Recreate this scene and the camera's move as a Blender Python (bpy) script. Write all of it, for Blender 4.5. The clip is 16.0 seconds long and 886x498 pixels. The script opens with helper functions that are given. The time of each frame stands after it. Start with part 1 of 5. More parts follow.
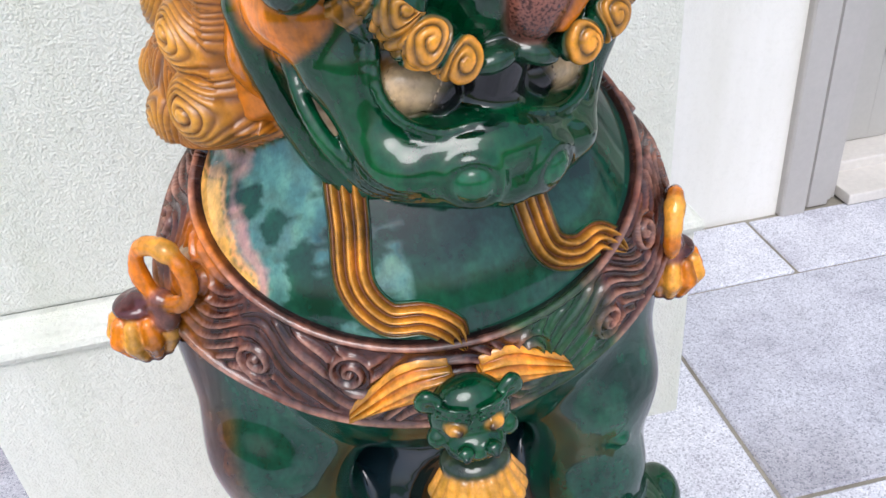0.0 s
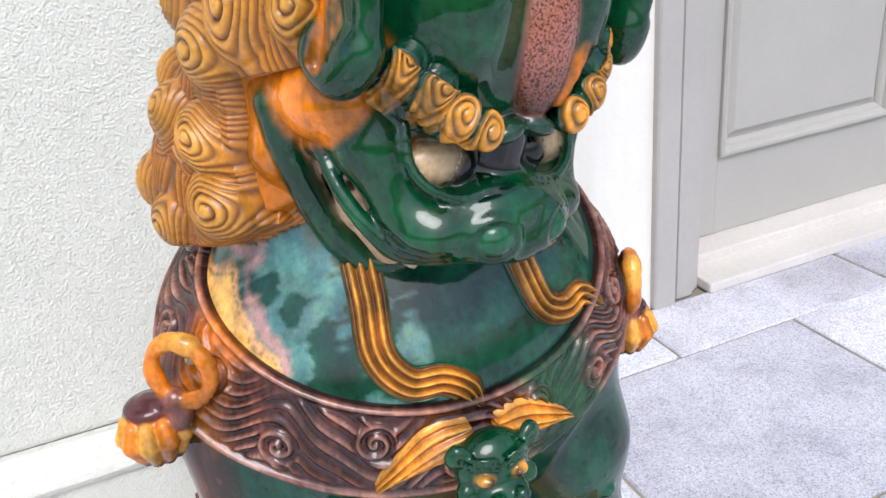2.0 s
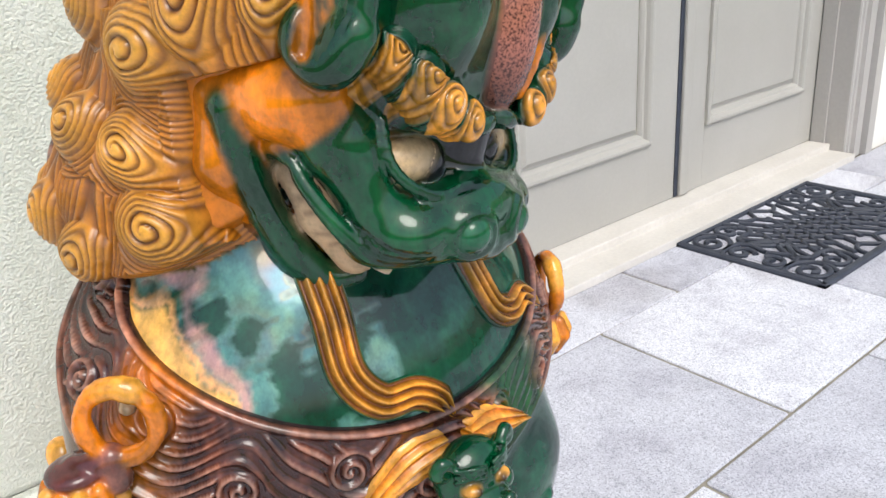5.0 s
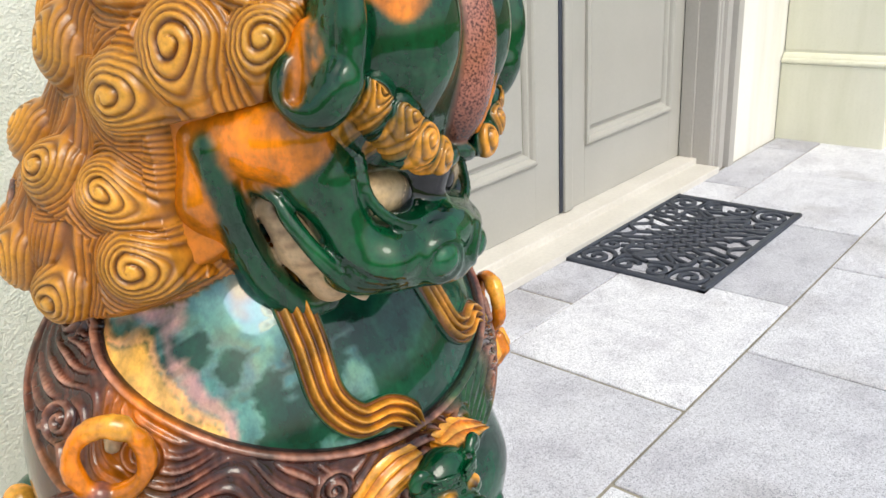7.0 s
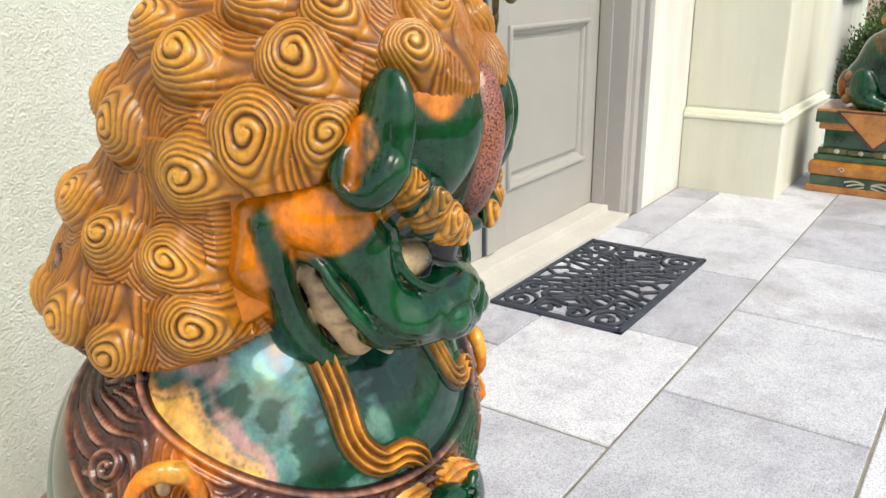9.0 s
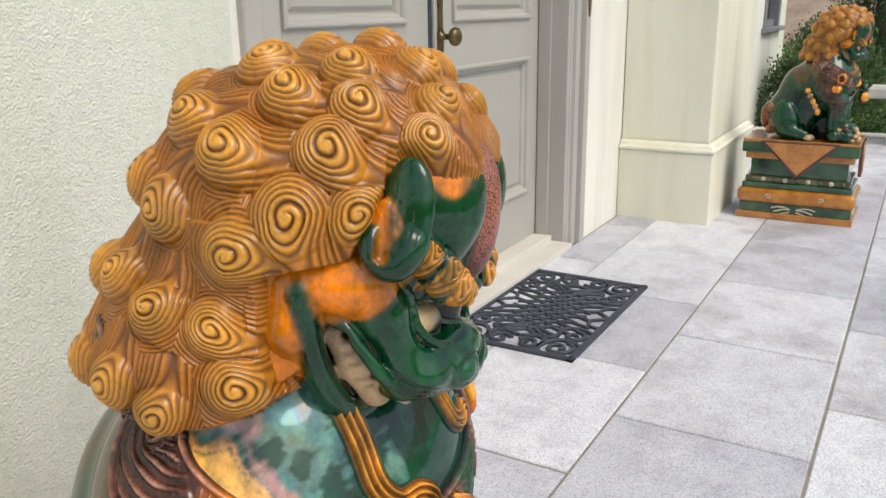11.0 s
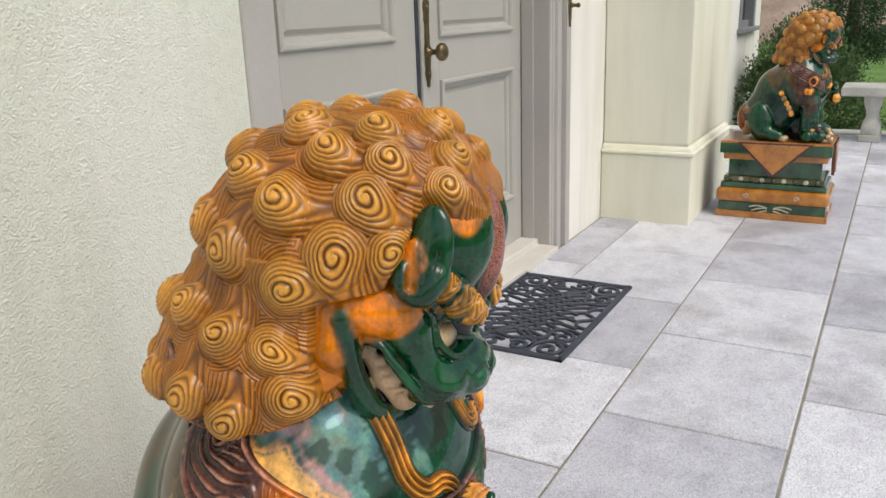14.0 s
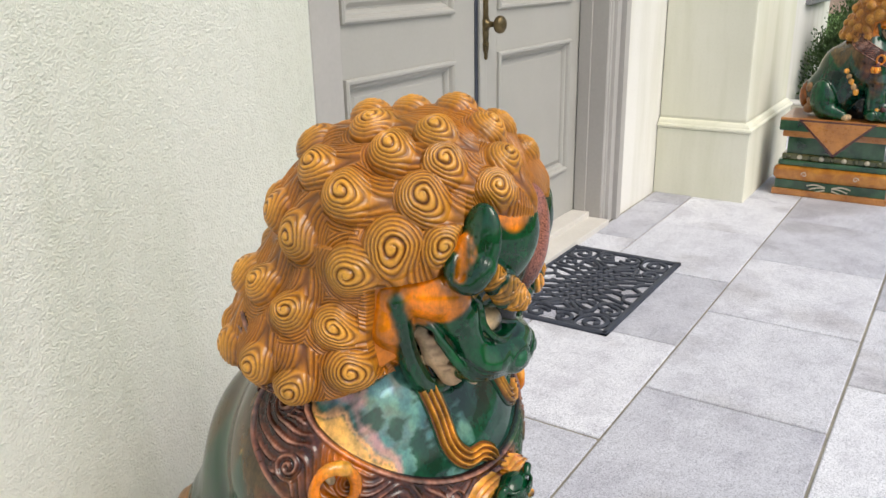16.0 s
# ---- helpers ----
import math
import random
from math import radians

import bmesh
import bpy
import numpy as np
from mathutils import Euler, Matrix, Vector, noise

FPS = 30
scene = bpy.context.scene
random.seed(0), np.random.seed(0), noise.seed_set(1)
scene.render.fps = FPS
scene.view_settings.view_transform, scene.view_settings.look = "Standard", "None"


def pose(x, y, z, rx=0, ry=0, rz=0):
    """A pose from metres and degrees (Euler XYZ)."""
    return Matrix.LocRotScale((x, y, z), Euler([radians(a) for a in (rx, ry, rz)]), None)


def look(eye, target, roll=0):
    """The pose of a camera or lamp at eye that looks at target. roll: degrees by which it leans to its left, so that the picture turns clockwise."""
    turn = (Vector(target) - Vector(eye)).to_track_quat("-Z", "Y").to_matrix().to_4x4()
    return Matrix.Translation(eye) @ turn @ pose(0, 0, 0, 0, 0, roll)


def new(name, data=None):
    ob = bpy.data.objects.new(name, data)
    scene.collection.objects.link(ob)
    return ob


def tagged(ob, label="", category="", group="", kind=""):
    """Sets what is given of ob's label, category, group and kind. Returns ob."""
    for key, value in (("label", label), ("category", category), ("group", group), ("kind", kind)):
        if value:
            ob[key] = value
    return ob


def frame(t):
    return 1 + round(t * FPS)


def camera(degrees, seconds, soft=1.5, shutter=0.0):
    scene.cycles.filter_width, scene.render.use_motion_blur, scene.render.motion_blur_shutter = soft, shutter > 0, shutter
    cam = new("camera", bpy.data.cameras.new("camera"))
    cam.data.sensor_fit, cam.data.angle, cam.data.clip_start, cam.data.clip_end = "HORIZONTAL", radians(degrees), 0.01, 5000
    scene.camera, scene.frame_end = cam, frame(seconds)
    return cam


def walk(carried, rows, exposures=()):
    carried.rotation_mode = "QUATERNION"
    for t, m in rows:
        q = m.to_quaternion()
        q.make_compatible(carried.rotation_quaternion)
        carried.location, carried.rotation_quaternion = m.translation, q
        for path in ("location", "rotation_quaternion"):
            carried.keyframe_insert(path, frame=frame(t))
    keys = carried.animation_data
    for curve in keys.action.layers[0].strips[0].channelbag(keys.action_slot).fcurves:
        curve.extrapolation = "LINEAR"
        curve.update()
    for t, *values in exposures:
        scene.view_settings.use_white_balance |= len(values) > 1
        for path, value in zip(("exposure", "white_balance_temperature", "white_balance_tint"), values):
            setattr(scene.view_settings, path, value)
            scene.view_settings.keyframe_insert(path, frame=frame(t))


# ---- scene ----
cam = camera(57.5, 16.0)
PATH = [
    (0, (-1.685, -1.297, 0.944), (-1.441, 0.352, -0.161), -6.0),
    (0.5, (-1.711, -1.303, 0.942), (-1.327, 0.376, -0.076), -5.4),
    (1, (-1.736, -1.312, 0.941), (-1.245, 0.382, -0.001), -5.1),
    (1.5, (-1.759, -1.322, 0.941), (-1.171, 0.382, 0.074), -5.6),
    (2, (-1.779, -1.326, 0.938), (-1.129, 0.372, 0.103), -5.8),
    (2.5, (-1.796, -1.323, 0.934), (-1.094, 0.362, 0.117), -6.1),
    (3, (-1.813, -1.315, 0.927), (-1.033, 0.342, 0.124), -5.5),
    (3.5, (-1.824, -1.304, 0.919), (-0.887, 0.28, 0.136), -3.4),
    (4, (-1.838, -1.292, 0.915), (-0.788, 0.231, 0.155), -2.4),
    (4.2, (-1.842, -1.287, 0.914), (-0.767, 0.222, 0.159), -2.7),
    (6.3, (-1.902, -1.259, 0.919), (-0.593, 0.058, 0.175), -3.9),
    (6.5, (-1.905, -1.261, 0.923), (-0.568, 0.031, 0.186), -3.5),
    (7, (-1.916, -1.26, 0.93), (-0.537, -0.003, 0.213), -3.5),
    (7.5, (-1.933, -1.254, 0.939), (-0.518, -0.025, 0.24), -2.9),
    (8, (-1.952, -1.25, 0.949), (-0.49, -0.066, 0.27), -2.3),
    (8.5, (-1.971, -1.248, 0.958), (-0.47, -0.106, 0.294), -1.4),
    (9, (-1.996, -1.246, 0.967), (-0.448, -0.152, 0.331), -0.7),
    (9.2, (-2.002, -1.243, 0.97), (-0.446, -0.157, 0.338), -0.9),
    (11.3, (-2.077, -1.238, 1.014), (-0.414, -0.277, 0.457), -1.0),
    (11.5, (-2.086, -1.241, 1.018), (-0.415, -0.285, 0.476), -1.2),
    (12, (-2.101, -1.243, 1.028), (-0.418, -0.302, 0.5), -1.5),
    (12.5, (-2.115, -1.247, 1.035), (-0.423, -0.323, 0.501), -1.6),
    (13, (-2.127, -1.252, 1.042), (-0.427, -0.345, 0.504), -1.6),
    (13.5, (-2.14, -1.259, 1.05), (-0.445, -0.345, 0.508), -1.9),
    (14, (-2.154, -1.265, 1.058), (-0.486, -0.32, 0.487), -2.0),
    (14.5, (-2.165, -1.271, 1.066), (-0.515, -0.311, 0.47), -1.7),
    (15, (-2.175, -1.278, 1.076), (-0.54, -0.299, 0.468), -1.2),
    (15.5, (-2.185, -1.284, 1.086), (-0.576, -0.278, 0.453), -0.9),
    (16, (-2.195, -1.291, 1.097), (-0.617, -0.251, 0.443), -1.1),
]
EXPOSURES = [(0.0, 0.40, 5800, 11), (2.0, 0.52, 5850, 12), (4.0, 0.53, 6000, 10), (7.0, 0.52, 6450, 4), (9.0, 0.50, 6600, 4), (12.0, 0.13, 6500, 7), (13.5, 0.11, 6500, 7), (16.0, 0.26, 6450, 7)]
walk(cam, [(t, look(eye, target, roll)) for t, eye, target, roll in PATH], EXPOSURES)

# ---- world and light ----
world = bpy.data.worlds.new("world")
scene.world = world
world.use_nodes = True
wn = world.node_tree
wn.nodes.clear()
sky = wn.nodes.new("ShaderNodeTexSky")
sky.sky_type, sky.sun_disc = "NISHITA", False
sky.sun_elevation, sky.sun_rotation = radians(54), radians(196)
sky.air_density, sky.dust_density, sky.ozone_density = 1.0, 4.0, 1.0
bg = wn.nodes.new("ShaderNodeBackground")
bg.inputs["Strength"].default_value = 0.145
wo = wn.nodes.new("ShaderNodeOutputWorld")
cloud = wn.nodes.new("ShaderNodeMix")
cloud.data_type = "RGBA"
cloud.inputs["Factor"].default_value = 0.25
cloud.inputs["B"].default_value = (5.6, 5.7, 5.9, 1.0)
wn.links.new(sky.outputs["Color"], cloud.inputs["A"])
wn.links.new(cloud.outputs[2], bg.inputs["Color"])
wn.links.new(bg.outputs["Background"], wo.inputs["Surface"])
sun_data = bpy.data.lights.new("sun", "SUN")
sun_data.energy, sun_data.angle, sun_data.color = 1.15, radians(32), (1.0, 0.95, 0.88)
sun = new("sun", sun_data)
sun.matrix_world = look((-1.3, -4.5, 6.5), (0, 0, 0))

# ---- materials ----
def material(name):
    m = bpy.data.materials.new(name)
    m.use_nodes = True
    nt = m.node_tree
    return m, nt, nt.nodes["Principled BSDF"]


def node(nt, kind, **values):
    n = nt.nodes.new(kind)
    for key, value in values.items():
        n.inputs[key].default_value = value
    return n


def coords(nt):
    return nt.nodes.new("ShaderNodeTexCoord").outputs["Object"]


def noise_of(nt, vec, scale, detail=4.0, rough=0.55):
    n = node(nt, "ShaderNodeTexNoise", Scale=scale, Detail=detail, Roughness=rough)
    nt.links.new(vec, n.inputs["Vector"])
    return n.outputs["Fac"]


def ramp(nt, fac, stops):
    r = nt.nodes.new("ShaderNodeValToRGB")
    el = r.color_ramp.elements
    while len(el) < len(stops):
        el.new(0.5)
    for e, (p, c) in zip(el, stops):
        e.position, e.color = p, (*c, 1.0)
    nt.links.new(fac, r.inputs["Fac"])
    return r.outputs["Color"]


def mix(nt, fac, a, b, mode="MIX"):
    n = nt.nodes.new("ShaderNodeMix")
    n.data_type, n.blend_type = "RGBA", mode
    for value, sock in ((fac, n.inputs["Factor"]), (a, n.inputs["A"]), (b, n.inputs["B"])):
        if isinstance(value, (int, float)):
            sock.default_value = value
        elif isinstance(value, tuple):
            sock.default_value = (*value, 1.0)
        else:
            nt.links.new(value, sock)
    return n.outputs[2]


def bump(nt, bsdf, height, strength, distance):
    b = node(nt, "ShaderNodeBump", Strength=strength, Distance=distance)
    nt.links.new(height, b.inputs["Height"])
    nt.links.new(b.outputs["Normal"], bsdf.inputs["Normal"])


def map_range(nt, value, a, b, c, d):
    n = node(nt, "ShaderNodeMapRange")
    for key, v in (("From Min", a), ("From Max", b), ("To Min", c), ("To Max", d)):
        n.inputs[key].default_value = v
    nt.links.new(value, n.inputs["Value"])
    return n.outputs["Result"]


def mottled(name, dark, light, scale, rough, relief=0.0, fine=60.0, metal=0.0, distance=0.002, spread=(0.3, 0.7), grit=1.0):
    """A plain surface with variation at two scales and a fine relief."""
    m, nt, p = material(name)
    v = coords(nt)
    big = ramp(nt, noise_of(nt, v, scale), [(spread[0], dark), (spread[1], light)])
    small = noise_of(nt, v, fine, 6.0, 0.7)
    tone = ramp(nt, small, [(0.25, (1 - 0.18 * grit,) * 3), (0.75, (1 + 0.1 * grit,) * 3)])
    nt.links.new(mix(nt, 1.0, big, tone, "MULTIPLY"), p.inputs["Base Color"])
    nt.links.new(map_range(nt, small, 0.3, 0.7, rough - 0.06, rough + 0.06), p.inputs["Roughness"])
    p.inputs["Metallic"].default_value = metal
    if relief:
        bump(nt, p, small, relief, distance)
    return m


def stucco_material(name, dark, light, relief, stain):
    m, nt, p = material(name)
    v = coords(nt)
    base = ramp(nt, noise_of(nt, v, 1.6, 5.0), [(0.3, dark), (0.7, light)])
    stretch = node(nt, "ShaderNodeMapping")
    stretch.inputs["Scale"].default_value = (6.0, 6.0, 0.7)
    nt.links.new(v, stretch.inputs["Vector"])
    streak = ramp(nt, noise_of(nt, stretch.outputs["Vector"], 1.3, 4.0), [(0.46, (1, 1, 1)), (0.76, stain)])
    coarse = noise_of(nt, v, 100.0, 4.0, 0.62)
    grit = noise_of(nt, v, 330.0, 2.0, 0.5)
    both = nt.nodes.new("ShaderNodeMath")
    both.operation = "ADD"
    nt.links.new(coarse, both.inputs[0])
    nt.links.new(grit, both.inputs[1])
    spots = ramp(nt, coarse, [(0.34, (0.86, 0.86, 0.84)), (0.5, (1, 1, 1))])
    c = mix(nt, 1.0, base, streak, "MULTIPLY")
    nt.links.new(mix(nt, 0.45 if relief > 0.3 else 0.2, c, spots, "MULTIPLY"), p.inputs["Base Color"])
    p.inputs["Roughness"].default_value = 0.9
    p.inputs["Specular IOR Level"].default_value = 0.25
    bump(nt, p, both.outputs[0], relief, 0.004)
    return m


def granite_material():
    m, nt, p = material("granite")
    v = coords(nt)
    rnd = nt.nodes.new("ShaderNodeObjectInfo").outputs["Random"]
    shift = nt.nodes.new("ShaderNodeVectorMath")
    shift.operation = "MULTIPLY_ADD"
    nt.links.new(rnd, shift.inputs[0])
    shift.inputs[1].default_value = (17.0, 31.0, 0.0)
    nt.links.new(v, shift.inputs[2])
    w = shift.outputs[0]
    tone = ramp(nt, rnd, [(0.0, (0.46, 0.462, 0.515)), (0.5, (0.56, 0.565, 0.622)), (1.0, (0.70, 0.705, 0.755))])
    cells = nt.nodes.new("ShaderNodeTexVoronoi")
    cells.inputs["Scale"].default_value = 430.0
    nt.links.new(w, cells.inputs["Vector"])
    apart = nt.nodes.new("ShaderNodeSeparateColor")
    nt.links.new(cells.outputs["Color"], apart.inputs["Color"])
    grain = ramp(nt, apart.outputs["Red"], [(0.05, (0.58, 0.58, 0.61)), (0.28, (0.92, 0.92, 0.93)), (0.7, (1.04, 1.04, 1.04)), (0.97, (1.22, 1.21, 1.20))])
    cloud = ramp(nt, noise_of(nt, w, 7.0, 6.0, 0.72), [(0.36, (0.80, 0.79, 0.81)), (0.50, (0.97, 0.97, 0.97)), (0.64, (1.06, 1.06, 1.05))])
    damp = ramp(nt, noise_of(nt, w, 2.2, 3.0, 0.5), [(0.52, (1, 1, 1)), (0.62, (0.80, 0.785, 0.78)), (0.72, (0.70, 0.685, 0.68))])
    c = mix(nt, 1.0, tone, grain, "MULTIPLY")
    c = mix(nt, 1.0, c, cloud, "MULTIPLY")
    c = mix(nt, 1.0, c, damp, "MULTIPLY")
    nt.links.new(c, p.inputs["Base Color"])
    p.inputs["Roughness"].default_value = 0.62
    bump(nt, p, noise_of(nt, w, 420.0, 3.0, 0.7), 0.06, 0.0008)
    return m


def glaze_material():
    """Lead glaze: the colours lie in the attribute glaze, its alpha tells how glossy the coat is."""
    m, nt, p = material("glaze")
    at = nt.nodes.new("ShaderNodeAttribute")
    at.attribute_name = "glaze"
    v = coords(nt)
    run = node(nt, "ShaderNodeMapping")
    run.inputs["Scale"].default_value = (70.0, 70.0, 14.0)
    nt.links.new(v, run.inputs["Vector"])
    cloud = ramp(nt, noise_of(nt, v, 22.0, 5.0, 0.65), [(0.32, (0.36, 0.42, 0.44)), (0.5, (0.95, 0.95, 0.95)), (0.7, (1.45, 1.4, 1.3))])
    flow = ramp(nt, noise_of(nt, run.outputs["Vector"], 1.0, 4.0, 0.6), [(0.28, (0.50, 0.56, 0.54)), (0.48, (0.95, 0.95, 0.95)), (0.72, (1.75, 1.6, 1.35))])
    speck = ramp(nt, noise_of(nt, v, 260.0, 3.0, 0.6), [(0.3, (0.78, 0.78, 0.78)), (0.55, (1.04, 1.04, 1.04))])
    even = map_range(nt, at.outputs["Alpha"], 0.63, 0.8, 0.45, 1.0)
    wet = map_range(nt, at.outputs["Alpha"], 0.55, 0.8, 0.12, 1.0)
    c = mix(nt, even, at.outputs["Color"], cloud, "MULTIPLY")
    c = mix(nt, wet, c, flow, "MULTIPLY")
    c = mix(nt, 1.0, c, speck, "MULTIPLY")
    c = mix(nt, 1.0, c, (0.86, 0.86, 0.86), "MULTIPLY")
    # the jewel's unglazed clay carries dark specks
    jewel = node(nt, "ShaderNodeMath")
    jewel.operation = "COMPARE"
    nt.links.new(at.outputs["Alpha"], jewel.inputs[0])
    jewel.inputs[1].default_value, jewel.inputs[2].default_value = 0.70, 0.012
    dots = ramp(nt, noise_of(nt, v, 760.0, 2.0, 0.5), [(0.37, (0.28, 0.25, 0.25)), (0.50, (1.0, 1.0, 1.0)), (0.62, (1.35, 1.3, 1.25))])
    c = mix(nt, jewel.outputs[0], c, mix(nt, 1.0, at.outputs["Color"], dots, "MULTIPLY"))
    nt.links.new(c, p.inputs["Base Color"])
    nt.links.new(map_range(nt, at.outputs["Alpha"], 0.0, 1.0, 0.60, 0.07), p.inputs["Roughness"])
    p.inputs["IOR"].default_value = 1.56
    # a lustre film where the lead glaze has weathered
    film = map_range(nt, at.outputs["Alpha"], 1.03, 1.10, 0.0, 1.0)
    depth = map_range(nt, noise_of(nt, v, 15.0, 3.0, 0.6), 0.3, 0.7, 90.0, 400.0)
    thick = nt.nodes.new("ShaderNodeMath")
    thick.operation = "MULTIPLY"
    nt.links.new(film, thick.inputs[0])
    nt.links.new(depth, thick.inputs[1])
    nt.links.new(thick.outputs[0], p.inputs["Thin Film Thickness"])
    p.inputs["Thin Film IOR"].default_value = 1.66
    bump(nt, p, noise_of(nt, v, 45.0, 2.0, 0.5), 0.10, 0.003)
    return m


STUCCO = stucco_material("stucco", (0.70, 0.70, 0.61), (0.78, 0.78, 0.70), 0.66, (0.87, 0.885, 0.84))
STUCCO_FINE = stucco_material("fine_stucco", (0.745, 0.73, 0.59), (0.80, 0.785, 0.67), 0.16, (0.86, 0.87, 0.81))
STUCCO_PALE = stucco_material("pale_stucco", (0.77, 0.75, 0.70), (0.82, 0.80, 0.75), 0.16, (0.88, 0.88, 0.84))
GRANITE = granite_material()
JOINT = mottled("mortar", (0.22, 0.20, 0.16), (0.36, 0.33, 0.27), 9.0, 0.95, 0.5, 120.0)
DOOR_PAINT = mottled("grey_paint", (0.40, 0.385, 0.35), (0.44, 0.425, 0.39), 3.0, 0.42, 0.04, 90.0, grit=0.3)
FRAME_PAINT = mottled("frame_paint", (0.405, 0.385, 0.36), (0.46, 0.438, 0.41), 2.5, 0.5, 0.06, 70.0, grit=0.35)
SILL_STONE = mottled("sill_stone", (0.60, 0.565, 0.515), (0.69, 0.655, 0.605), 4.0, 0.6, 0.12, 80.0, grit=0.6)
RUBBER = mottled("rubber", (0.026, 0.031, 0.046), (0.046, 0.054, 0.076), 12.0, 0.55, 0.2, 200.0)
BRASS = mottled("aged_brass", (0.10, 0.075, 0.04), (0.24, 0.18, 0.09), 40.0, 0.38, 0.15, 200.0, 0.9)
GLAZE = glaze_material()
LAWN = mottled("lawn", (0.10, 0.20, 0.035), (0.18, 0.31, 0.065), 2.0, 0.95, 0.8, 40.0, 0.0, 0.03)
LEAF_BANK = mottled("leaf_bank", (0.26, 0.18, 0.12), (0.48, 0.37, 0.28), 0.8, 0.95, 0.8, 9.0, 0.0, 0.08)
YEW = mottled("yew_leaves", (0.035, 0.075, 0.024), (0.12, 0.20, 0.06), 9.0, 0.7, 0.0, 60.0)
SPRUCE = mottled("spruce_leaves", (0.026, 0.062, 0.026), (0.085, 0.155, 0.062), 5.0, 0.8, 0.0, 30.0)
BARK = mottled("bark", (0.06, 0.04, 0.028), (0.13, 0.09, 0.06), 12.0, 0.9, 0.6, 50.0)
CAST_STONE = mottled("cast_stone", (0.38, 0.37, 0.34), (0.56, 0.55, 0.51), 6.0, 0.85, 0.4, 70.0)
KERB_STONE = mottled("kerb_stone", (0.52, 0.51, 0.49), (0.66, 0.65, 0.62), 3.0, 0.8, 0.2, 60.0)
SASH = mottled("window_paint", (0.20, 0.20, 0.22), (0.27, 0.27, 0.29), 3.0, 0.5, 0.05, 60.0)
GLASS, _nt, _p = material("dark_glass")
_p.inputs["Base Color"].default_value = (0.02, 0.022, 0.025, 1)
_p.inputs["Roughness"].default_value = 0.04


def glazed(name, dark, light, rough=0.12):
    m = mottled(name, dark, light, 14.0, rough, 0.12, 70.0, 0.0, 0.002, (0.35, 0.65))
    m.node_tree.nodes["Principled BSDF"].inputs["Coat Weight"].default_value = 0.8
    m.node_tree.nodes["Principled BSDF"].inputs["Coat Roughness"].default_value = 0.06
    return m


G_GREEN = glazed("green_glaze", (0.010, 0.045, 0.020), (0.035, 0.11, 0.045))
G_AMBER = glazed("amber_glaze", (0.36, 0.12, 0.012), (0.58, 0.24, 0.03))
G_PLUM = glazed("plum_glaze", (0.05, 0.015, 0.015), (0.11, 0.035, 0.025))
G_TAN = glazed("tan_glaze", (0.36, 0.13, 0.025), (0.56, 0.23, 0.05), 0.3)
G_CREAM = glazed("cream_glaze", (0.48, 0.42, 0.30), (0.66, 0.60, 0.46), 0.3)
G_OLIVE = glazed("olive_glaze", (0.03, 0.045, 0.015), (0.12, 0.11, 0.035))

# ---- mesh helpers ----
def part(name, bm, mat, parent=None, label="", at=None):
    """Links a bmesh (or a mesh) as one mesh object under a thing or a part."""
    if isinstance(bm, bmesh.types.BMesh):
        me = bpy.data.meshes.new(name)
        bm.to_mesh(me)
        bm.free()
    else:
        me = bm
    if mat and not me.materials:
        me.materials.append(mat)
    ob = new(name, me)
    if parent:
        ob.parent = parent
    if at is not None:
        ob.matrix_basis = at if isinstance(at, Matrix) else Matrix.Translation(at)
    if label:
        ob["label"] = label
    return ob


def thing(name, place, label, category, group="", kind="", rz=0):
    e = new(name)
    e.empty_display_size = 0.1
    e.matrix_basis = pose(*place, 0, 0, rz)
    return tagged(e, label, category, group, kind)


def box(lo, hi, bevel=0.0, segments=2, bm=None):
    bm = bm or bmesh.new()
    made = bmesh.ops.create_cube(bm, size=1.0)["verts"]
    for v in made:
        v.co = [l + (h - l) * (c + 0.5) for l, h, c in zip(lo, hi, v.co)]
    if bevel:
        edges = list({e for v in made for e in v.link_edges})
        bmesh.ops.bevel(bm, geom=edges, offset=bevel, segments=segments, affect="EDGES", profile=0.6)
    return bm


def smooth(bm):
    for f in bm.faces:
        f.smooth = True
    return bm


def lathe(profile, n=24, bm=None, axis="z"):
    """A body of revolution from (radius, height) pairs."""
    bm = bm or bmesh.new()
    rings = []
    for r, h in profile:
        ring = []
        for i in range(n):
            a = 2 * math.pi * i / n
            c = (r * math.cos(a), r * math.sin(a), h)
            ring.append(bm.verts.new(c if axis == "z" else (c[0], -c[2], c[1])))
        rings.append(ring)
    for a, b in zip(rings, rings[1:]):
        for i in range(n):
            bm.faces.new((a[i], a[(i + 1) % n], b[(i + 1) % n], b[i]))
    bm.faces.new(rings[-1])
    bm.faces.new(rings[0][::-1])
    bmesh.ops.recalc_face_normals(bm, faces=bm.faces)
    return smooth(bm)


def extrude_profile(points, length, bm=None):
    """A closed outline in y, z, drawn out along x from 0 to length."""
    bm = bm or bmesh.new()
    a = [bm.verts.new((0, y, z)) for y, z in points]
    b = [bm.verts.new((length, y, z)) for y, z in points]
    n = len(points)
    for i in range(n):
        bm.faces.new((a[i], a[(i + 1) % n], b[(i + 1) % n], b[i]))
    bm.faces.new(a[::-1])
    bm.faces.new(b)
    bmesh.ops.recalc_face_normals(bm, faces=bm.faces)
    return bm


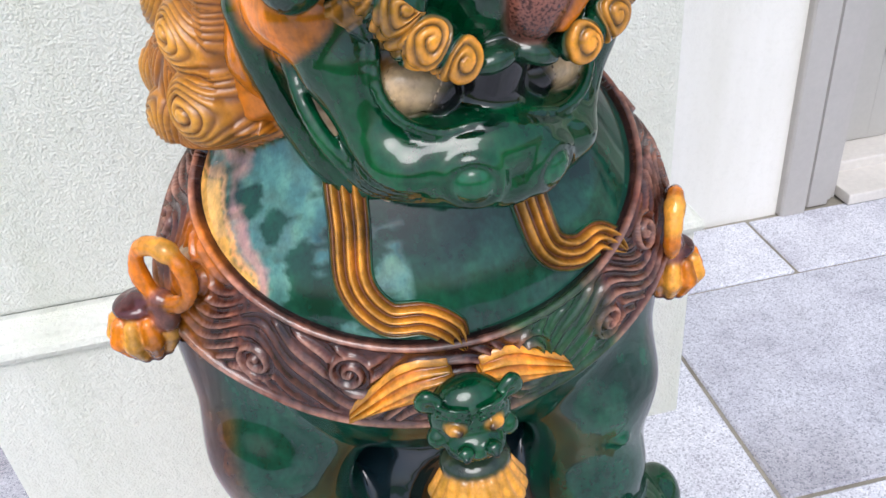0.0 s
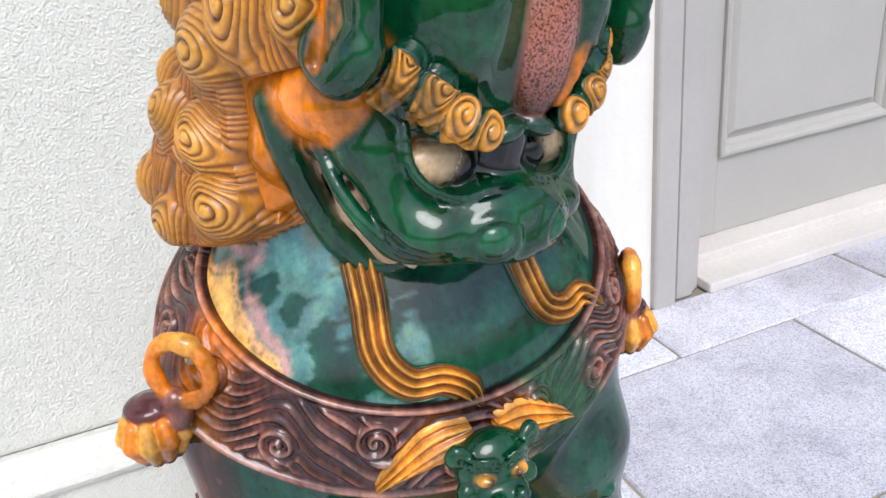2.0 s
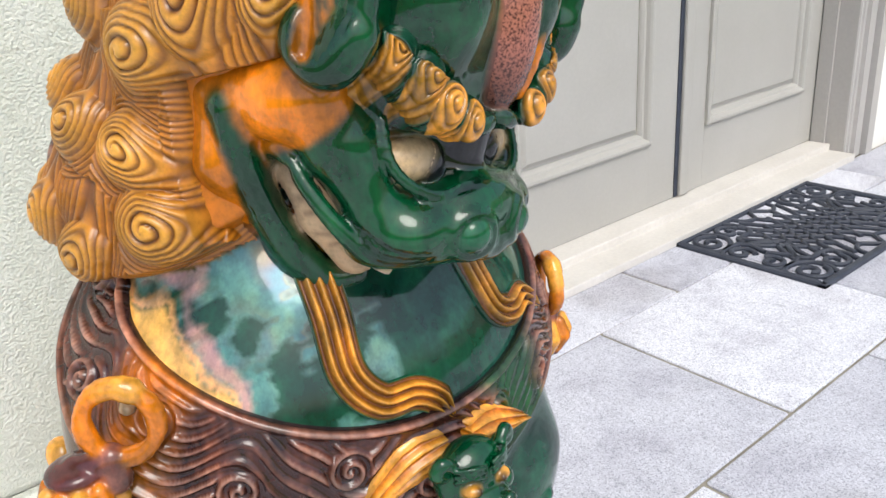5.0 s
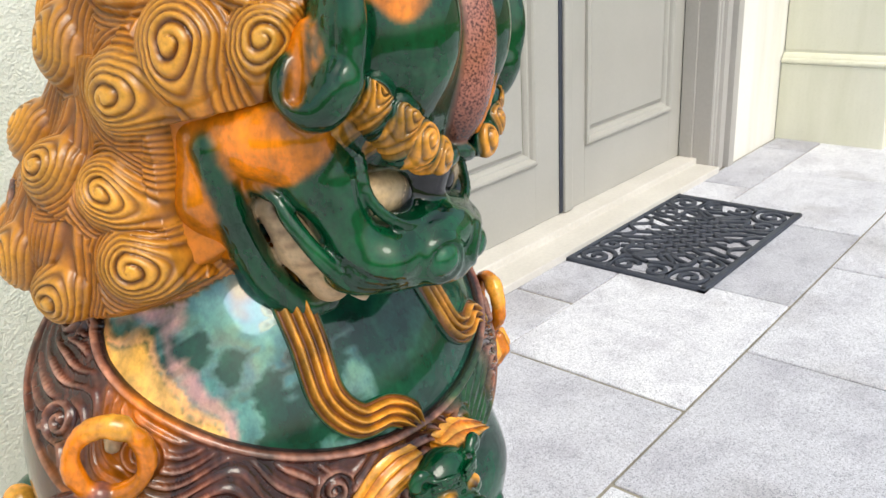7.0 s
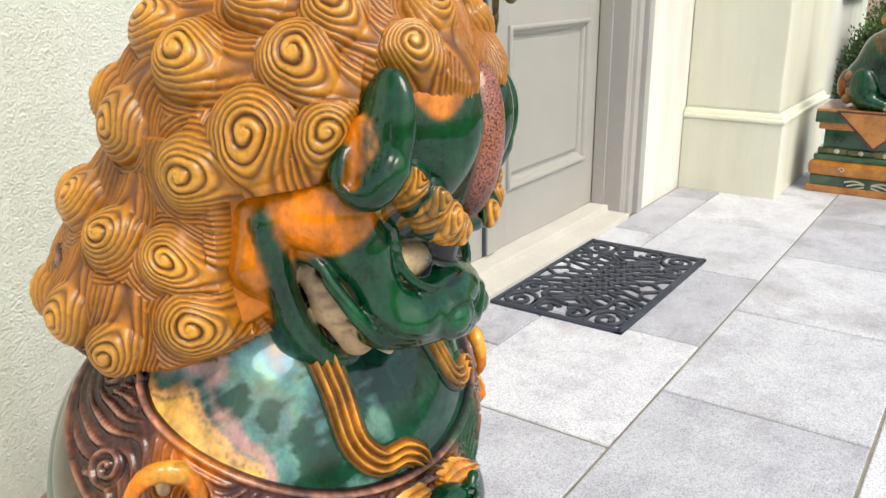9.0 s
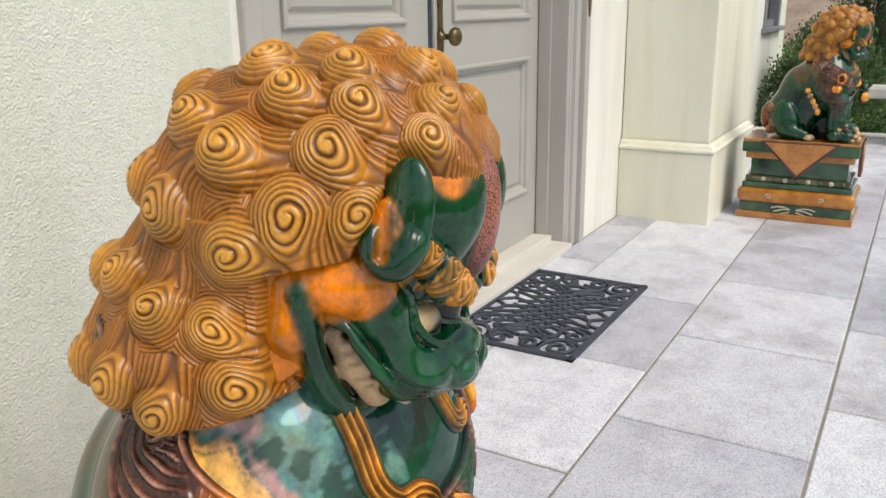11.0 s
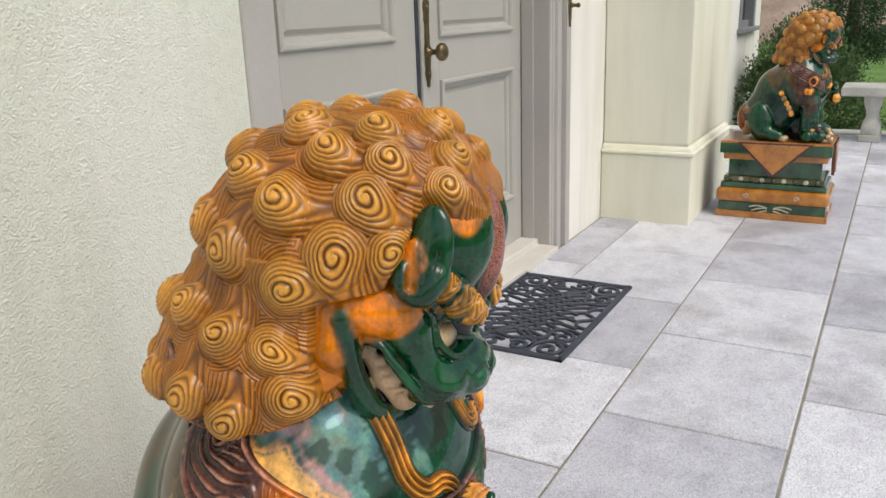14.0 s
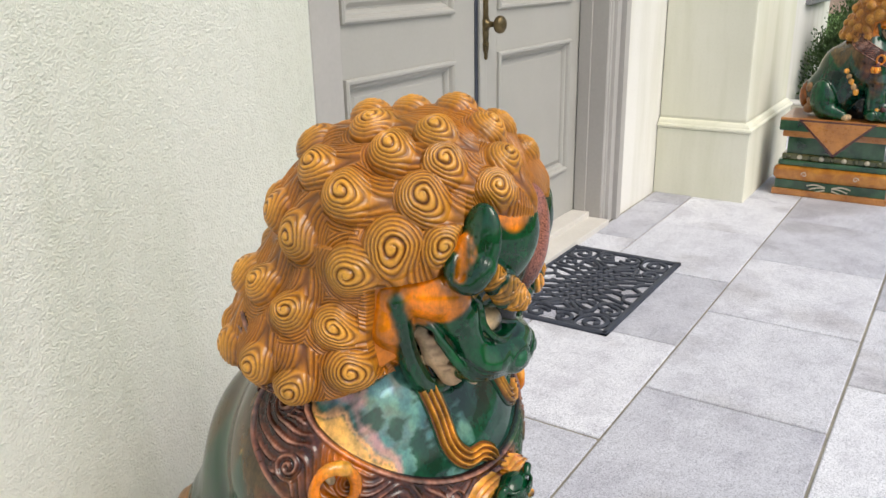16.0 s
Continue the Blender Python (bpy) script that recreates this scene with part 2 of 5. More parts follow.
def ring_profile(rect, profile, bm=None):
    """A mitred moulding round a rectangle (x0, z0, x1, z1): pairs of (inset, y)."""
    bm = bm or bmesh.new()
    x0, z0, x1, z1 = rect
    loops = [[bm.verts.new(c) for c in ((x0 + d, y, z0 + d), (x1 - d, y, z0 + d), (x1 - d, y, z1 - d), (x0 + d, y, z1 - d))] for d, y in profile]
    for a, b in zip(loops, loops[1:]):
        for i in range(4):
            bm.faces.new((a[i], a[(i + 1) % 4], b[(i + 1) % 4], b[i]))
    return bm, loops


def bar(points, width, height, z=0.0, bm=None):
    """A flat bar with bevelled top along points in the plane."""
    bm = bm or bmesh.new()
    pts = [Vector((p[0], p[1], 0)) for p in points]
    rows = []
    for i, p in enumerate(pts):
        d = (pts[min(i + 1, len(pts) - 1)] - pts[max(i - 1, 0)]).normalized()
        s = Vector((-d.y, d.x, 0))
        w = width / 2
        rows.append([bm.verts.new(p + s * a + Vector((0, 0, z + b))) for a, b in ((-w, 0), (-w, height * 0.7), (-w * 0.55, height), (w * 0.55, height), (w, height * 0.7), (w, 0))])
    for a, b in zip(rows, rows[1:]):
        for i in range(5):
            bm.faces.new((a[i], a[i + 1], b[i + 1], b[i]))
    bm.faces.new(rows[0][::-1])
    bm.faces.new(rows[-1])
    return bm


# ---- ground ----
RECESS, PIER_IN, AXIS = 0.014, -0.434, 0.24
ground = part("ground", box((-60, -60, -0.5), (60, 60, -0.06)), LAWN)
tagged(ground, "green lawn reaching away from the paved terrace", "lawn", kind="structure")
floor = thing("floor", (0, 0, 0), "grey speckled granite paving slabs with sandy joints", "paving", kind="structure")
part("bedding", box((-4.785, -4.42, -0.055), (4.93, 0.155, -0.005)), JOINT, floor)
kerb = part("kerb", box((4.935, -4.42, -0.058), (5.13, 2.6, 0.012), 0.008), KERB_STONE, None)
tagged(kerb, "pale stone kerb along the end of the terrace", "kerb", kind="structure")

# ---- building ----
def wall(name, lo, hi, label, mat=STUCCO):
    return tagged(part(name, box(lo, hi), mat), label, "wall", kind="structure")


wall("wall_left", (-6.0, RECESS, -0.05), (-0.774, 0.40, 3.6), "pale smooth stucco wall beside the entrance", STUCCO_PALE)
wall("wall_right", (1.254, RECESS, -0.05), (6.62, 0.40, 0.80), "pale smooth stucco wall beside the entrance", STUCCO_PALE)
wall("wall_right_upper", (1.254, RECESS, 2.05), (6.62, 0.40, 3.6), "pale smooth stucco wall above the window", STUCCO_PALE)
wall("wall_right_near", (1.254, RECESS, 0.80), (5.42, 0.40, 2.05), "pale smooth stucco wall between door and window", STUCCO_PALE)
wall("wall_right_end", (6.22, RECESS, 0.80), (6.62, 0.40, 2.05), "pale smooth stucco wall end by the window", STUCCO_PALE)
wall("wall_over_door", (-0.774, RECESS, 2.5), (1.254, 0.40, 3.6), "pale stucco wall above the double door", STUCCO_PALE)
wall("wall_back", (-6.0, 5.0, -0.05), (6.62, 5.2, 3.6), "plain rear wall of the house", STUCCO_FINE)
wall("wall_side", (6.42, 0.40, -0.05), (6.62, 5.0, 3.6), "plain side wall of the house", STUCCO_FINE)
roof = part("roof", box((-6.2, -0.7, 3.6), (6.8, 5.3, 3.8), 0.01), STUCCO_FINE)
tagged(roof, "plain flat eaves above the entrance front", "roof", kind="structure")


def pier(name, x0, x1, y, label, mat):
    e = thing(name, ((x0 + x1) / 2, RECESS, 0), label, "pier", kind="structure")
    w, d = (x1 - x0) / 2, y - RECESS
    part("plinth", box((-w, d, -0.02), (w, -0.002, 0.335), 0.006), mat, e)
    part("shaft", box((-w + 0.026, d + 0.026, 0.385), (w - 0.026, -0.003, 3.59), 0.008), mat, e)
    bm = bmesh.new()
    rings = []
    for inset, z in ((0.0, 0.335), (-0.006, 0.338), (-0.009, 0.346), (-0.006, 0.354), (0.004, 0.358), (0.006, 0.364), (0.013, 0.374), (0.026, 0.380), (0.026, 0.387)):
        rings.append([bm.verts.new(c) for c in ((-w + inset, -0.004, z), (-w + inset, d + inset, z), (w - inset, d + inset, z), (w - inset, -0.004, z))])
    for a, b in zip(rings, rings[1:]):
        for i in range(3):
            bm.faces.new((a[i], a[i + 1], b[i + 1], b[i]))
    bmesh.ops.recalc_face_normals(bm, faces=bm.faces)
    part("moulding", bm, mat, e, "rounded plinth moulding")
    return e


pier("pier_1", -2.163, -1.217, -0.458, "rough pale stucco pier with a moulded plinth", STUCCO)
pier("pier_2", 1.751, 2.705, -0.434, "smooth cream stucco pier with a moulded plinth", STUCCO_FINE)

# ---- double door ----
DOOR_Y = 0.163


def casing(name, side):
    """One upright of the door frame with its stepped front. side: -1 left, 1 right."""
    e = thing(name, (AXIS + side * 0.864, 0, 0), "grey painted door frame upright with stepped mouldings", "door frame", kind="structure")
    prof = [(0.0, 0.16), (0.0, 0.035), (0.004, 0.03), (0.012, 0.03), (0.016, 0.024), (0.030, 0.024), (0.034, 0.010), (0.078, 0.010), (0.082, 0.020), (0.092, 0.020), (0.096, -0.006), (0.146, -0.006), (0.150, -0.002), (0.150, 0.16)]
    bm = bmesh.new()
    lo = [bm.verts.new((side * x, y, 0.0)) for x, y in prof]
    hi = [bm.verts.new((side * x, y, 2.5)) for x, y in prof]
    for i in range(len(prof)):
        j = (i + 1) % len(prof)
        bm.faces.new((lo[i], lo[j], hi[j], hi[i]))
    bm.faces.new(hi)
    bm.faces.new(lo)
    bmesh.ops.recalc_face_normals(bm, faces=bm.faces)
    part("casing", bm, FRAME_PAINT, e)
    part("stop", box((min(0, -side * 0.012), 0.105, 0.05), (max(0, -side * 0.012), 0.158, 2.42), 0.002), FRAME_PAINT, e)
    return e


frame_left, frame_right = casing("trim_1", -1), casing("trim_2", 1)
lintel = part("trim_3", box((AXIS - 1.014, -0.006, 2.42), (AXIS + 1.014, 0.16, 2.498), 0.004), FRAME_PAINT)
tagged(lintel, "grey painted head of the door frame", "door frame", kind="structure")


def door_leaf(name, x0, x1, panels, label):
    e = thing(name, (0, DOOR_Y, 0), label, "door", kind="structure")
    bm = bmesh.new()
    xs = [x0, panels[0][0], panels[0][2], x1]
    part("stile", box((x0, 0, 0.052), (panels[0][0], 0.045, 2.42), 0.0015), DOOR_PAINT, e)
    part("stile", box((panels[0][2], 0, 0.052), (x1, 0.045, 2.42), 0.0015), DOOR_PAINT, e)
    zs = [0.052] + [z for p in panels for z in (p[1], p[3])] + [2.42]
    for a, b in zip(zs[::2], zs[1::2]):
        part("rail", box((xs[1], 0.0, a), (xs[2], 0.045, b)), DOOR_PAINT, e)
    for r in panels:
        bm, loops = ring_profile(r, [(0.0, 0.0), (0.0, -0.010), (0.006, -0.014), (0.013, -0.013), (0.018, -0.007), (0.022, 0.004), (0.028, 0.006), (0.033, 0.012), (0.036, 0.019)])
        part("moulding", bm, DOOR_PAINT, e)
        bm, loops = ring_profile((r[0] + 0.036, r[1] + 0.036, r[2] - 0.036, r[3] - 0.036), [(0.0, 0.020), (0.006, 0.020), (0.018, 0.010), (0.020, 0.009)])
        bm.faces.new(loops[-1])
        part("panel", bm, DOOR_PAINT, e)
    return e


L0, L1, R0, R1 = AXIS - 0.862, AXIS - 0.004, AXIS + 0.004, AXIS + 0.862
door_l = door_leaf("door_1", L0, L1, [(-0.470, 0.255, 0.095, 0.815), (-0.470, 0.962, 0.095, 2.26)], "closed grey panelled leaf of a double door")
door_r = door_leaf("door_2", R0, R1, [(0.385, 0.255, 1.000, 0.815), (0.385, 0.962, 1.000, 2.26)], "closed grey panelled door leaf with brass knob")
part("astragal", box((0.006, -0.014, 0.054), (0.052, -0.0005, 2.41), 0.005), DOOR_PAINT, door_r, at=(AXIS, 0, 0))
# black strip laid over the seam as the shaded gap between the leaves
part("weather_strip", box((-0.012, -0.004, 0.054), (0.006, -0.0005, 2.41), 0.001), RUBBER, door_r, at=(AXIS, 0, 0))

# threshold
sill = thing("sill", (AXIS, 0, 0), "cream stone threshold with two low steps", "door sill", kind="structure")
part("lower_step", box((-0.863, -0.012, 0.0), (0.863, 0.090, 0.026), 0.004), SILL_STONE, sill)
part("upper_step", box((-0.863, 0.084, 0.001), (0.863, 0.20, 0.050), 0.005), SILL_STONE, sill)


def plate_outline(heights, bm, depth):
    """A symmetrical ornate plate: (half width, z) pairs, drawn out to depth."""
    left = [(-w, z) for w, z in heights]
    right = [(w, z) for w, z in reversed(heights)]
    pts = left + right
    front = [bm.verts.new((x * 0.85, -depth, z)) for x, z in pts]
    rear = [bm.verts.new((x, 0, z)) for x, z in pts]
    n = len(pts)
    for i in range(n):
        bm.faces.new((front[i], front[(i + 1) % n], rear[(i + 1) % n], rear[i]))
    k = len(heights)
    for i in range(k - 1):
        bm.faces.new((front[i], front[i + 1], front[n - 2 - i], front[n - 1 - i]))
    bmesh.ops.recalc_face_normals(bm, faces=bm.faces)
    return bm


lock = thing("door_lock", (0.277, DOOR_Y - 0.0145, 0.0), "ornate aged brass lock plate with a round knob", "door lock")
shape = [(0.002, 0.800), (0.008, 0.808), (0.006, 0.818), (0.014, 0.832), (0.017, 0.850), (0.012, 0.862), (0.016, 0.880), (0.018, 0.930), (0.013, 0.945), (0.0125, 1.010), (0.016, 1.024), (0.013, 1.040), (0.019, 1.060), (0.017, 1.080), (0.009, 1.092), (0.012, 1.104), (0.006, 1.120), (0.002, 1.130)]
part("lock_plate", plate_outline(shape, bmesh.new(), 0.007), BRASS, lock)
knob = part("knob", lathe([(0.020, 0.0), (0.021, 0.004), (0.011, 0.008), (0.009, 0.030), (0.014, 0.036), (0.026, 0.042), (0.030, 0.050), (0.029, 0.060), (0.022, 0.067), (0.010, 0.070)], 28, None, "y"), BRASS, lock, "round turned brass knob")
knob.matrix_basis = Matrix.Translation((0.0, -0.006, 0.918))
for z in (0.853, 1.062):
    b = part("boss", lathe([(0.011, 0.0), (0.010, 0.004), (0.005, 0.007), (0.001, 0.008)], 16, None, "y"), BRASS, lock)
    b.matrix_basis = Matrix.Translation((0, -0.006, z))
bell = thing("bell_pull", (1.226, -0.0065, 0.0), "small ornate dark brass bell plate on the door frame", "bell plate")
shape = [(0.001, 0.965), (0.008, 0.985), (0.013, 1.000), (0.010, 1.012), (0.016, 1.030), (0.018, 1.050), (0.013, 1.066), (0.016, 1.085), (0.015, 1.110), (0.010, 1.130), (0.012, 1.150), (0.002, 1.175)]
part("bell_plate", plate_outline(shape, bmesh.new(), 0.006), BRASS, bell)
b = part("button", lathe([(0.012, 0.0), (0.012, 0.006), (0.008, 0.012), (0.007, 0.026), (0.011, 0.032), (0.009, 0.040), (0.002, 0.043)], 18, None, "y"), BRASS, bell)
b.matrix_basis = Matrix.Translation((0, -0.005, 1.052))

# side window
win = thing("window_1", (5.82, RECESS, 0), "grey painted window with a projecting sill", "window", kind="structure")
part("window_sill", box((-0.46, -0.05, 0.762), (0.47, 0.10, 0.802), 0.006), SASH, win)
part("window_frame", box((-0.398, -0.012, 0.803), (-0.31, 0.12, 2.05), 0.006), SASH, win)
part("window_frame", box((0.31, -0.012, 0.803), (0.398, 0.12, 2.05), 0.006), SASH, win)
part("window_frame", box((-0.31, 0.03, 0.803), (0.31, 0.11, 0.86), 0.004), SASH, win)
part("window_frame", box((-0.02, 0.04, 0.86), (0.02, 0.10, 2.05), 0.004), SASH, win)
for x in (-0.165, 0.165):
    part("pane", box((x - 0.144, 0.07, 0.861), (x + 0.144, 0.076, 2.05)), GLASS, win)

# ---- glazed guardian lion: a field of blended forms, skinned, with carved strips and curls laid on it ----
# DEEP colours carved grooves, sockets, throat and arch dark in place of shade
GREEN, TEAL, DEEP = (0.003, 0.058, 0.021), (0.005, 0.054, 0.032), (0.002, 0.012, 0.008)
AMBER, HONEY, UMBER = (0.66, 0.190, 0.004), (0.80, 0.360, 0.045), (0.24, 0.062, 0.006)
PLUM, RUST, CREAM, INK = (0.085, 0.022, 0.022), (0.29, 0.105, 0.072), (0.60, 0.43, 0.25), (0.008, 0.008, 0.010)
BX, HX, HY, HZ, YAW, LEAN = -1.632, -1.633, -0.868, 0.80, radians(15), radians(6)
HC, HS, LC, LS = math.cos(YAW), math.sin(YAW), math.cos(LEAN), math.sin(LEAN)
BASE = (-1.632, -0.770, 0.385)


def hd(l, f, z):
    """A point of the head, which is turned and leans to one side: sideways, forward, height."""
    a, up = LC * l + LS * (z - HZ), HZ - LS * l + LC * (z - HZ)
    return np.array((HX + HC * a + HS * f, HY + HS * a - HC * f, up))


def head_of(p):
    """Sideways, forward and height of points in the head's own frame."""
    x, y, z = p[..., 0] - HX, p[..., 1] - HY, p[..., 2] - HZ
    a = HC * x + HS * y
    return LC * a - LS * z, HS * x - HC * y, HZ + LS * a + LC * z


def bd(x, y, z):
    return np.array((BX + x, y, z))


class Field:
    """Signed distances and glaze colours on a grid."""

    def __init__(self, lo, hi, h):
        self.lo, self.h = np.array(lo, np.float32), h
        self.n = np.ceil((np.array(hi) - self.lo) / h).astype(int) + 1
        self.d = np.full(self.n, 0.05, np.float32)
        self.c = np.zeros((*self.n, 4), np.float32)
        x, y, z = np.meshgrid(*[self.lo[i] + h * np.arange(self.n[i], dtype=np.float32) for i in range(3)], indexing="ij")
        self.run = 0.0014 * (np.sin(90 * x + 3 * np.sin(60 * z)) + np.sin(110 * y + 35 * z + 2 * np.sin(75 * x)) + 0.6 * np.sin(230 * x + 170 * y + 40 * z)).astype(np.float32)

    def twin(self):
        t = Field(self.lo, self.lo + self.h, self.h)
        t.n, t.d, t.c, t.run = self.n, self.d.copy(), self.c, self.run
        return t

    def window(self, lo, hi, pad):
        a = np.clip(np.floor((np.array(lo) - pad - self.lo) / self.h).astype(int), 0, self.n - 1)
        b = np.clip(np.ceil((np.array(hi) + pad - self.lo) / self.h).astype(int) + 1, 1, self.n)
        axes = [self.lo[i] + self.h * np.arange(a[i], b[i], dtype=np.float32) for i in range(3)]
        grid = np.stack(np.meshgrid(*axes, indexing="ij"), -1)
        return (slice(a[0], b[0]), slice(a[1], b[1]), slice(a[2], b[2])), grid

    def join(self, w, d, colour, k, gloss=1.0):
        old, c = self.d[w].copy(), np.array((*colour, gloss), np.float32)
        t = np.clip(0.5 + 0.5 * (old - d) / k, 0, 1)
        self.d[w] = old + (d - old) * t - k * t * (1 - t)
        run = self.run[w] if k > 0.006 else 0.0
        s = np.clip(0.5 + (old - d + run) / 0.003, 0, 1)[..., None]
        self.c[w] = self.c[w] * (1 - s) + c * s

    def carve(self, w, d, colour, k, gloss=1.0):
        old, c = self.d[w].copy(), np.array((*colour, gloss), np.float32)
        t = np.clip(0.5 - 0.5 * (old + d) / k, 0, 1)
        s = np.clip(0.5 - (old + d) / 0.003, 0, 1)[..., None] * (d < 0.004)[..., None]
        self.d[w] = np.maximum(old, -d) + k * t * (1 - t) * 0.25
        self.c[w] = self.c[w] * (1 - s) + c * s

    def ball(self, centre, radii, colour, k=0.012, axes=None, cut=False, gloss=1.0):
        c, r = np.array(centre), np.array(radii)
        a = np.eye(3) if axes is None else np.array(axes)
        ext = np.sqrt(((a * r[:, None]) ** 2).sum(0))
        w, g = self.window(c - ext, c + ext, 0.02 + k)
        p = (g - c.astype(np.float32)) @ a.T.astype(np.float32)
        q = p / r
        k0 = np.sqrt((q * q).sum(-1))
        q = q / r
        k1 = np.sqrt((q * q).sum(-1)) + 1e-6
        (self.carve if cut else self.join)(w, k0 * (k0 - 1) / k1, colour, k, gloss)

    def limb(self, a, b, ra, rb, colour, k=0.012, cut=False, gloss=1.0):
        a, b = np.array(a), np.array(b)
        r = max(ra, rb)
        w, g = self.window(np.minimum(a, b) - r, np.maximum(a, b) + r, 0.02 + k)
        ab = (b - a).astype(np.float32)
        p = g - a.astype(np.float32)
        t = np.clip(p @ ab / (ab @ ab), 0, 1)
        d = np.sqrt(((p - t[..., None] * ab) ** 2).sum(-1)) - (ra + (rb - ra) * t)
        (self.carve if cut else self.join)(w, d, colour, k, gloss)

    def chain(self, pts, radii, colour, k=0.008, cut=False, gloss=1.0):
        for i in range(len(pts) - 1):
            self.limb(pts[i], pts[i + 1], radii[i], radii[i + 1], colour, k, cut, gloss)

    def sample(self, grid, p):
        q = np.clip((p - self.lo) / self.h, 0, self.n - 1.001)
        i = q.astype(int)
        f = (q - i)[..., None]
        out = 0
        for dx in (0, 1):
            for dy in (0, 1):
                for dz in (0, 1):
                    wgt = (f[:, 0] if dx else 1 - f[:, 0]) * (f[:, 1] if dy else 1 - f[:, 1]) * (f[:, 2] if dz else 1 - f[:, 2])
                    v = grid[i[:, 0] + dx, i[:, 1] + dy, i[:, 2] + dz]
                    out = out + (wgt * v if v.ndim > 1 else wgt[:, 0] * v)
        return out

    def normal(self, p):
        e = self.h * 1.2
        g = np.stack([self.sample(self.d, p + e * np.eye(3)[i]) - self.sample(self.d, p - e * np.eye(3)[i]) for i in range(3)], -1)
        return g / (np.linalg.norm(g, axis=-1, keepdims=True) + 1e-9)

    def onto(self, p, rounds=5):
        for _ in range(rounds):
            d = np.clip(self.sample(self.d, p), -0.02, 0.02)
            p = p - d[:, None] * self.normal(p)
        return p

    def skin(self):
        """Surface nets."""
        s = self.d < 0
        n = self.n - 1
        count = np.zeros(n, np.int8)
        for dx in (0, 1):
            for dy in (0, 1):
                for dz in (0, 1):
                    count += s[dx:dx + n[0], dy:dy + n[1], dz:dz + n[2]]
        cells = np.argwhere((count > 0) & (count < 8))
        index = np.full(n, -1, np.int64)
        index[tuple(cells.T)] = np.arange(len(cells))
        total, hits = np.zeros((len(cells), 3)), np.zeros((len(cells), 1))
        corner = [(0, 0, 0), (1, 0, 0), (0, 1, 0), (1, 1, 0), (0, 0, 1), (1, 0, 1), (0, 1, 1), (1, 1, 1)]
        val = [self.d[tuple((cells + c).T)] for c in corner]
        for a in range(8):
            for b in range(a + 1, 8):
                if sum(x != y for x, y in zip(corner[a], corner[b])) == 1:
                    cross = (val[a] < 0) != (val[b] < 0)
                    t = np.where(cross, val[a] / np.where(cross, val[a] - val[b], 1), 0)[:, None]
                    total += cross[:, None] * (np.array(corner[a]) + t * (np.array(corner[b]) - np.array(corner[a])))
                    hits += cross[:, None]
        verts = self.lo + self.h * (cells + total / hits)
        quads = []
        for ax in range(3):
            o = np.eye(3, dtype=int)[ax]
            u, v = np.eye(3, dtype=int)[(ax + 1) % 3], np.eye(3, dtype=int)[(ax + 2) % 3]
            lo_, hi_ = [slice(None)] * 3, [slice(None)] * 3
            lo_[ax], hi_[ax] = slice(0, -1), slice(1, None)
            e = np.argwhere(s[tuple(lo_)] != s[tuple(hi_)])
            ok = (e[:, (ax + 1) % 3] > 0) & (e[:, (ax + 2) % 3] > 0) & (e < n).all(1)
            e = e[ok]
            q = np.stack([index[tuple((e - u - v).T)], index[tuple((e - v).T)], index[tuple(e.T)], index[tuple((e - u).T)]], -1)
            flip = ~s[tuple(e.T)]
            q[flip] = q[flip][:, ::-1]
            quads.append(q[(q >= 0).all(1)])
        return verts, np.concatenate(quads), self.sample(self.c, verts)


class Pile:
    """Collects verts, quads and colours for one mesh."""

    def __init__(self):
        self.v, self.q, self.c, self.n = [], [], [], 0

    def add(self, v, q, c):
        self.v.append(np.asarray(v, np.float64))
        self.q.append(np.asarray(q) + self.n)
        self.c.append(np.asarray(c, np.float64))
        self.n += len(v)

    def mesh(self, name, origin):
        v, q, c = np.concatenate(self.v) - np.array(origin), np.concatenate(self.q), np.concatenate(self.c)
        me = bpy.data.meshes.new(name)
        me.vertices.add(len(v))
        me.vertices.foreach_set("co", v.astype(np.float32).ravel())
        me.loops.add(q.size)
        me.loops.foreach_set("vertex_index", q.astype(np.int32).ravel())
        me.polygons.add(len(q))
        me.polygons.foreach_set("loop_start", np.arange(0, q.size, 4, dtype=np.int32))
        me.polygons.foreach_set("use_smooth", np.ones(len(q), bool))
        a = me.attributes.new("glaze", "FLOAT_COLOR", "POINT")
        a.data.foreach_set("color", c.astype(np.float32).ravel())
        me.update(calc_edges=True)
        me.validate()
        return me


def grid_quads(a, b, wrap=False):
    i, j = np.meshgrid(np.arange(a - 1), np.arange(b if wrap else b - 1), indexing="ij")
    k = (j + 1) % b
    return np.stack([i * b + j, (i + 1) * b + j, (i + 1) * b + k, i * b + k], -1).reshape(-1, 4)


def blend(a, b, t):
    t = np.clip(t, 0, 1)[..., None]
    return np.array(a) * (1 - t) + np.array(b) * t


def waves(p, scale, seed=0):
    """A cheap smooth noise of about -1 to 1."""
    r = np.random.RandomState(seed)
    out = 0
    for i in range(7):
        k = r.normal(size=3) * scale * (0.6 + 0.35 * i)
        out = out + np.sin(p @ k + r.uniform(0, 6.28)) / (1 + 0.4 * i)
    return out / 2.6


def spline(pts, n):
    p = np.array(pts, float)
    p = np.vstack([2 * p[0] - p[1], p, 2 * p[-1] - p[-2]])
    t = np.linspace(0, len(p) - 3 - 1e-6, n)
    i = t.astype(int)
    f = (t - i)[:, None]
    a, b, c, d = p[i], p[i + 1], p[i + 2], p[i + 3]
    return 0.5 * (2 * b + (c - a) * f + (2 * a - 5 * b + 4 * c - d) * f ** 2 + (3 * b - a - 3 * c + d) * f ** 3)


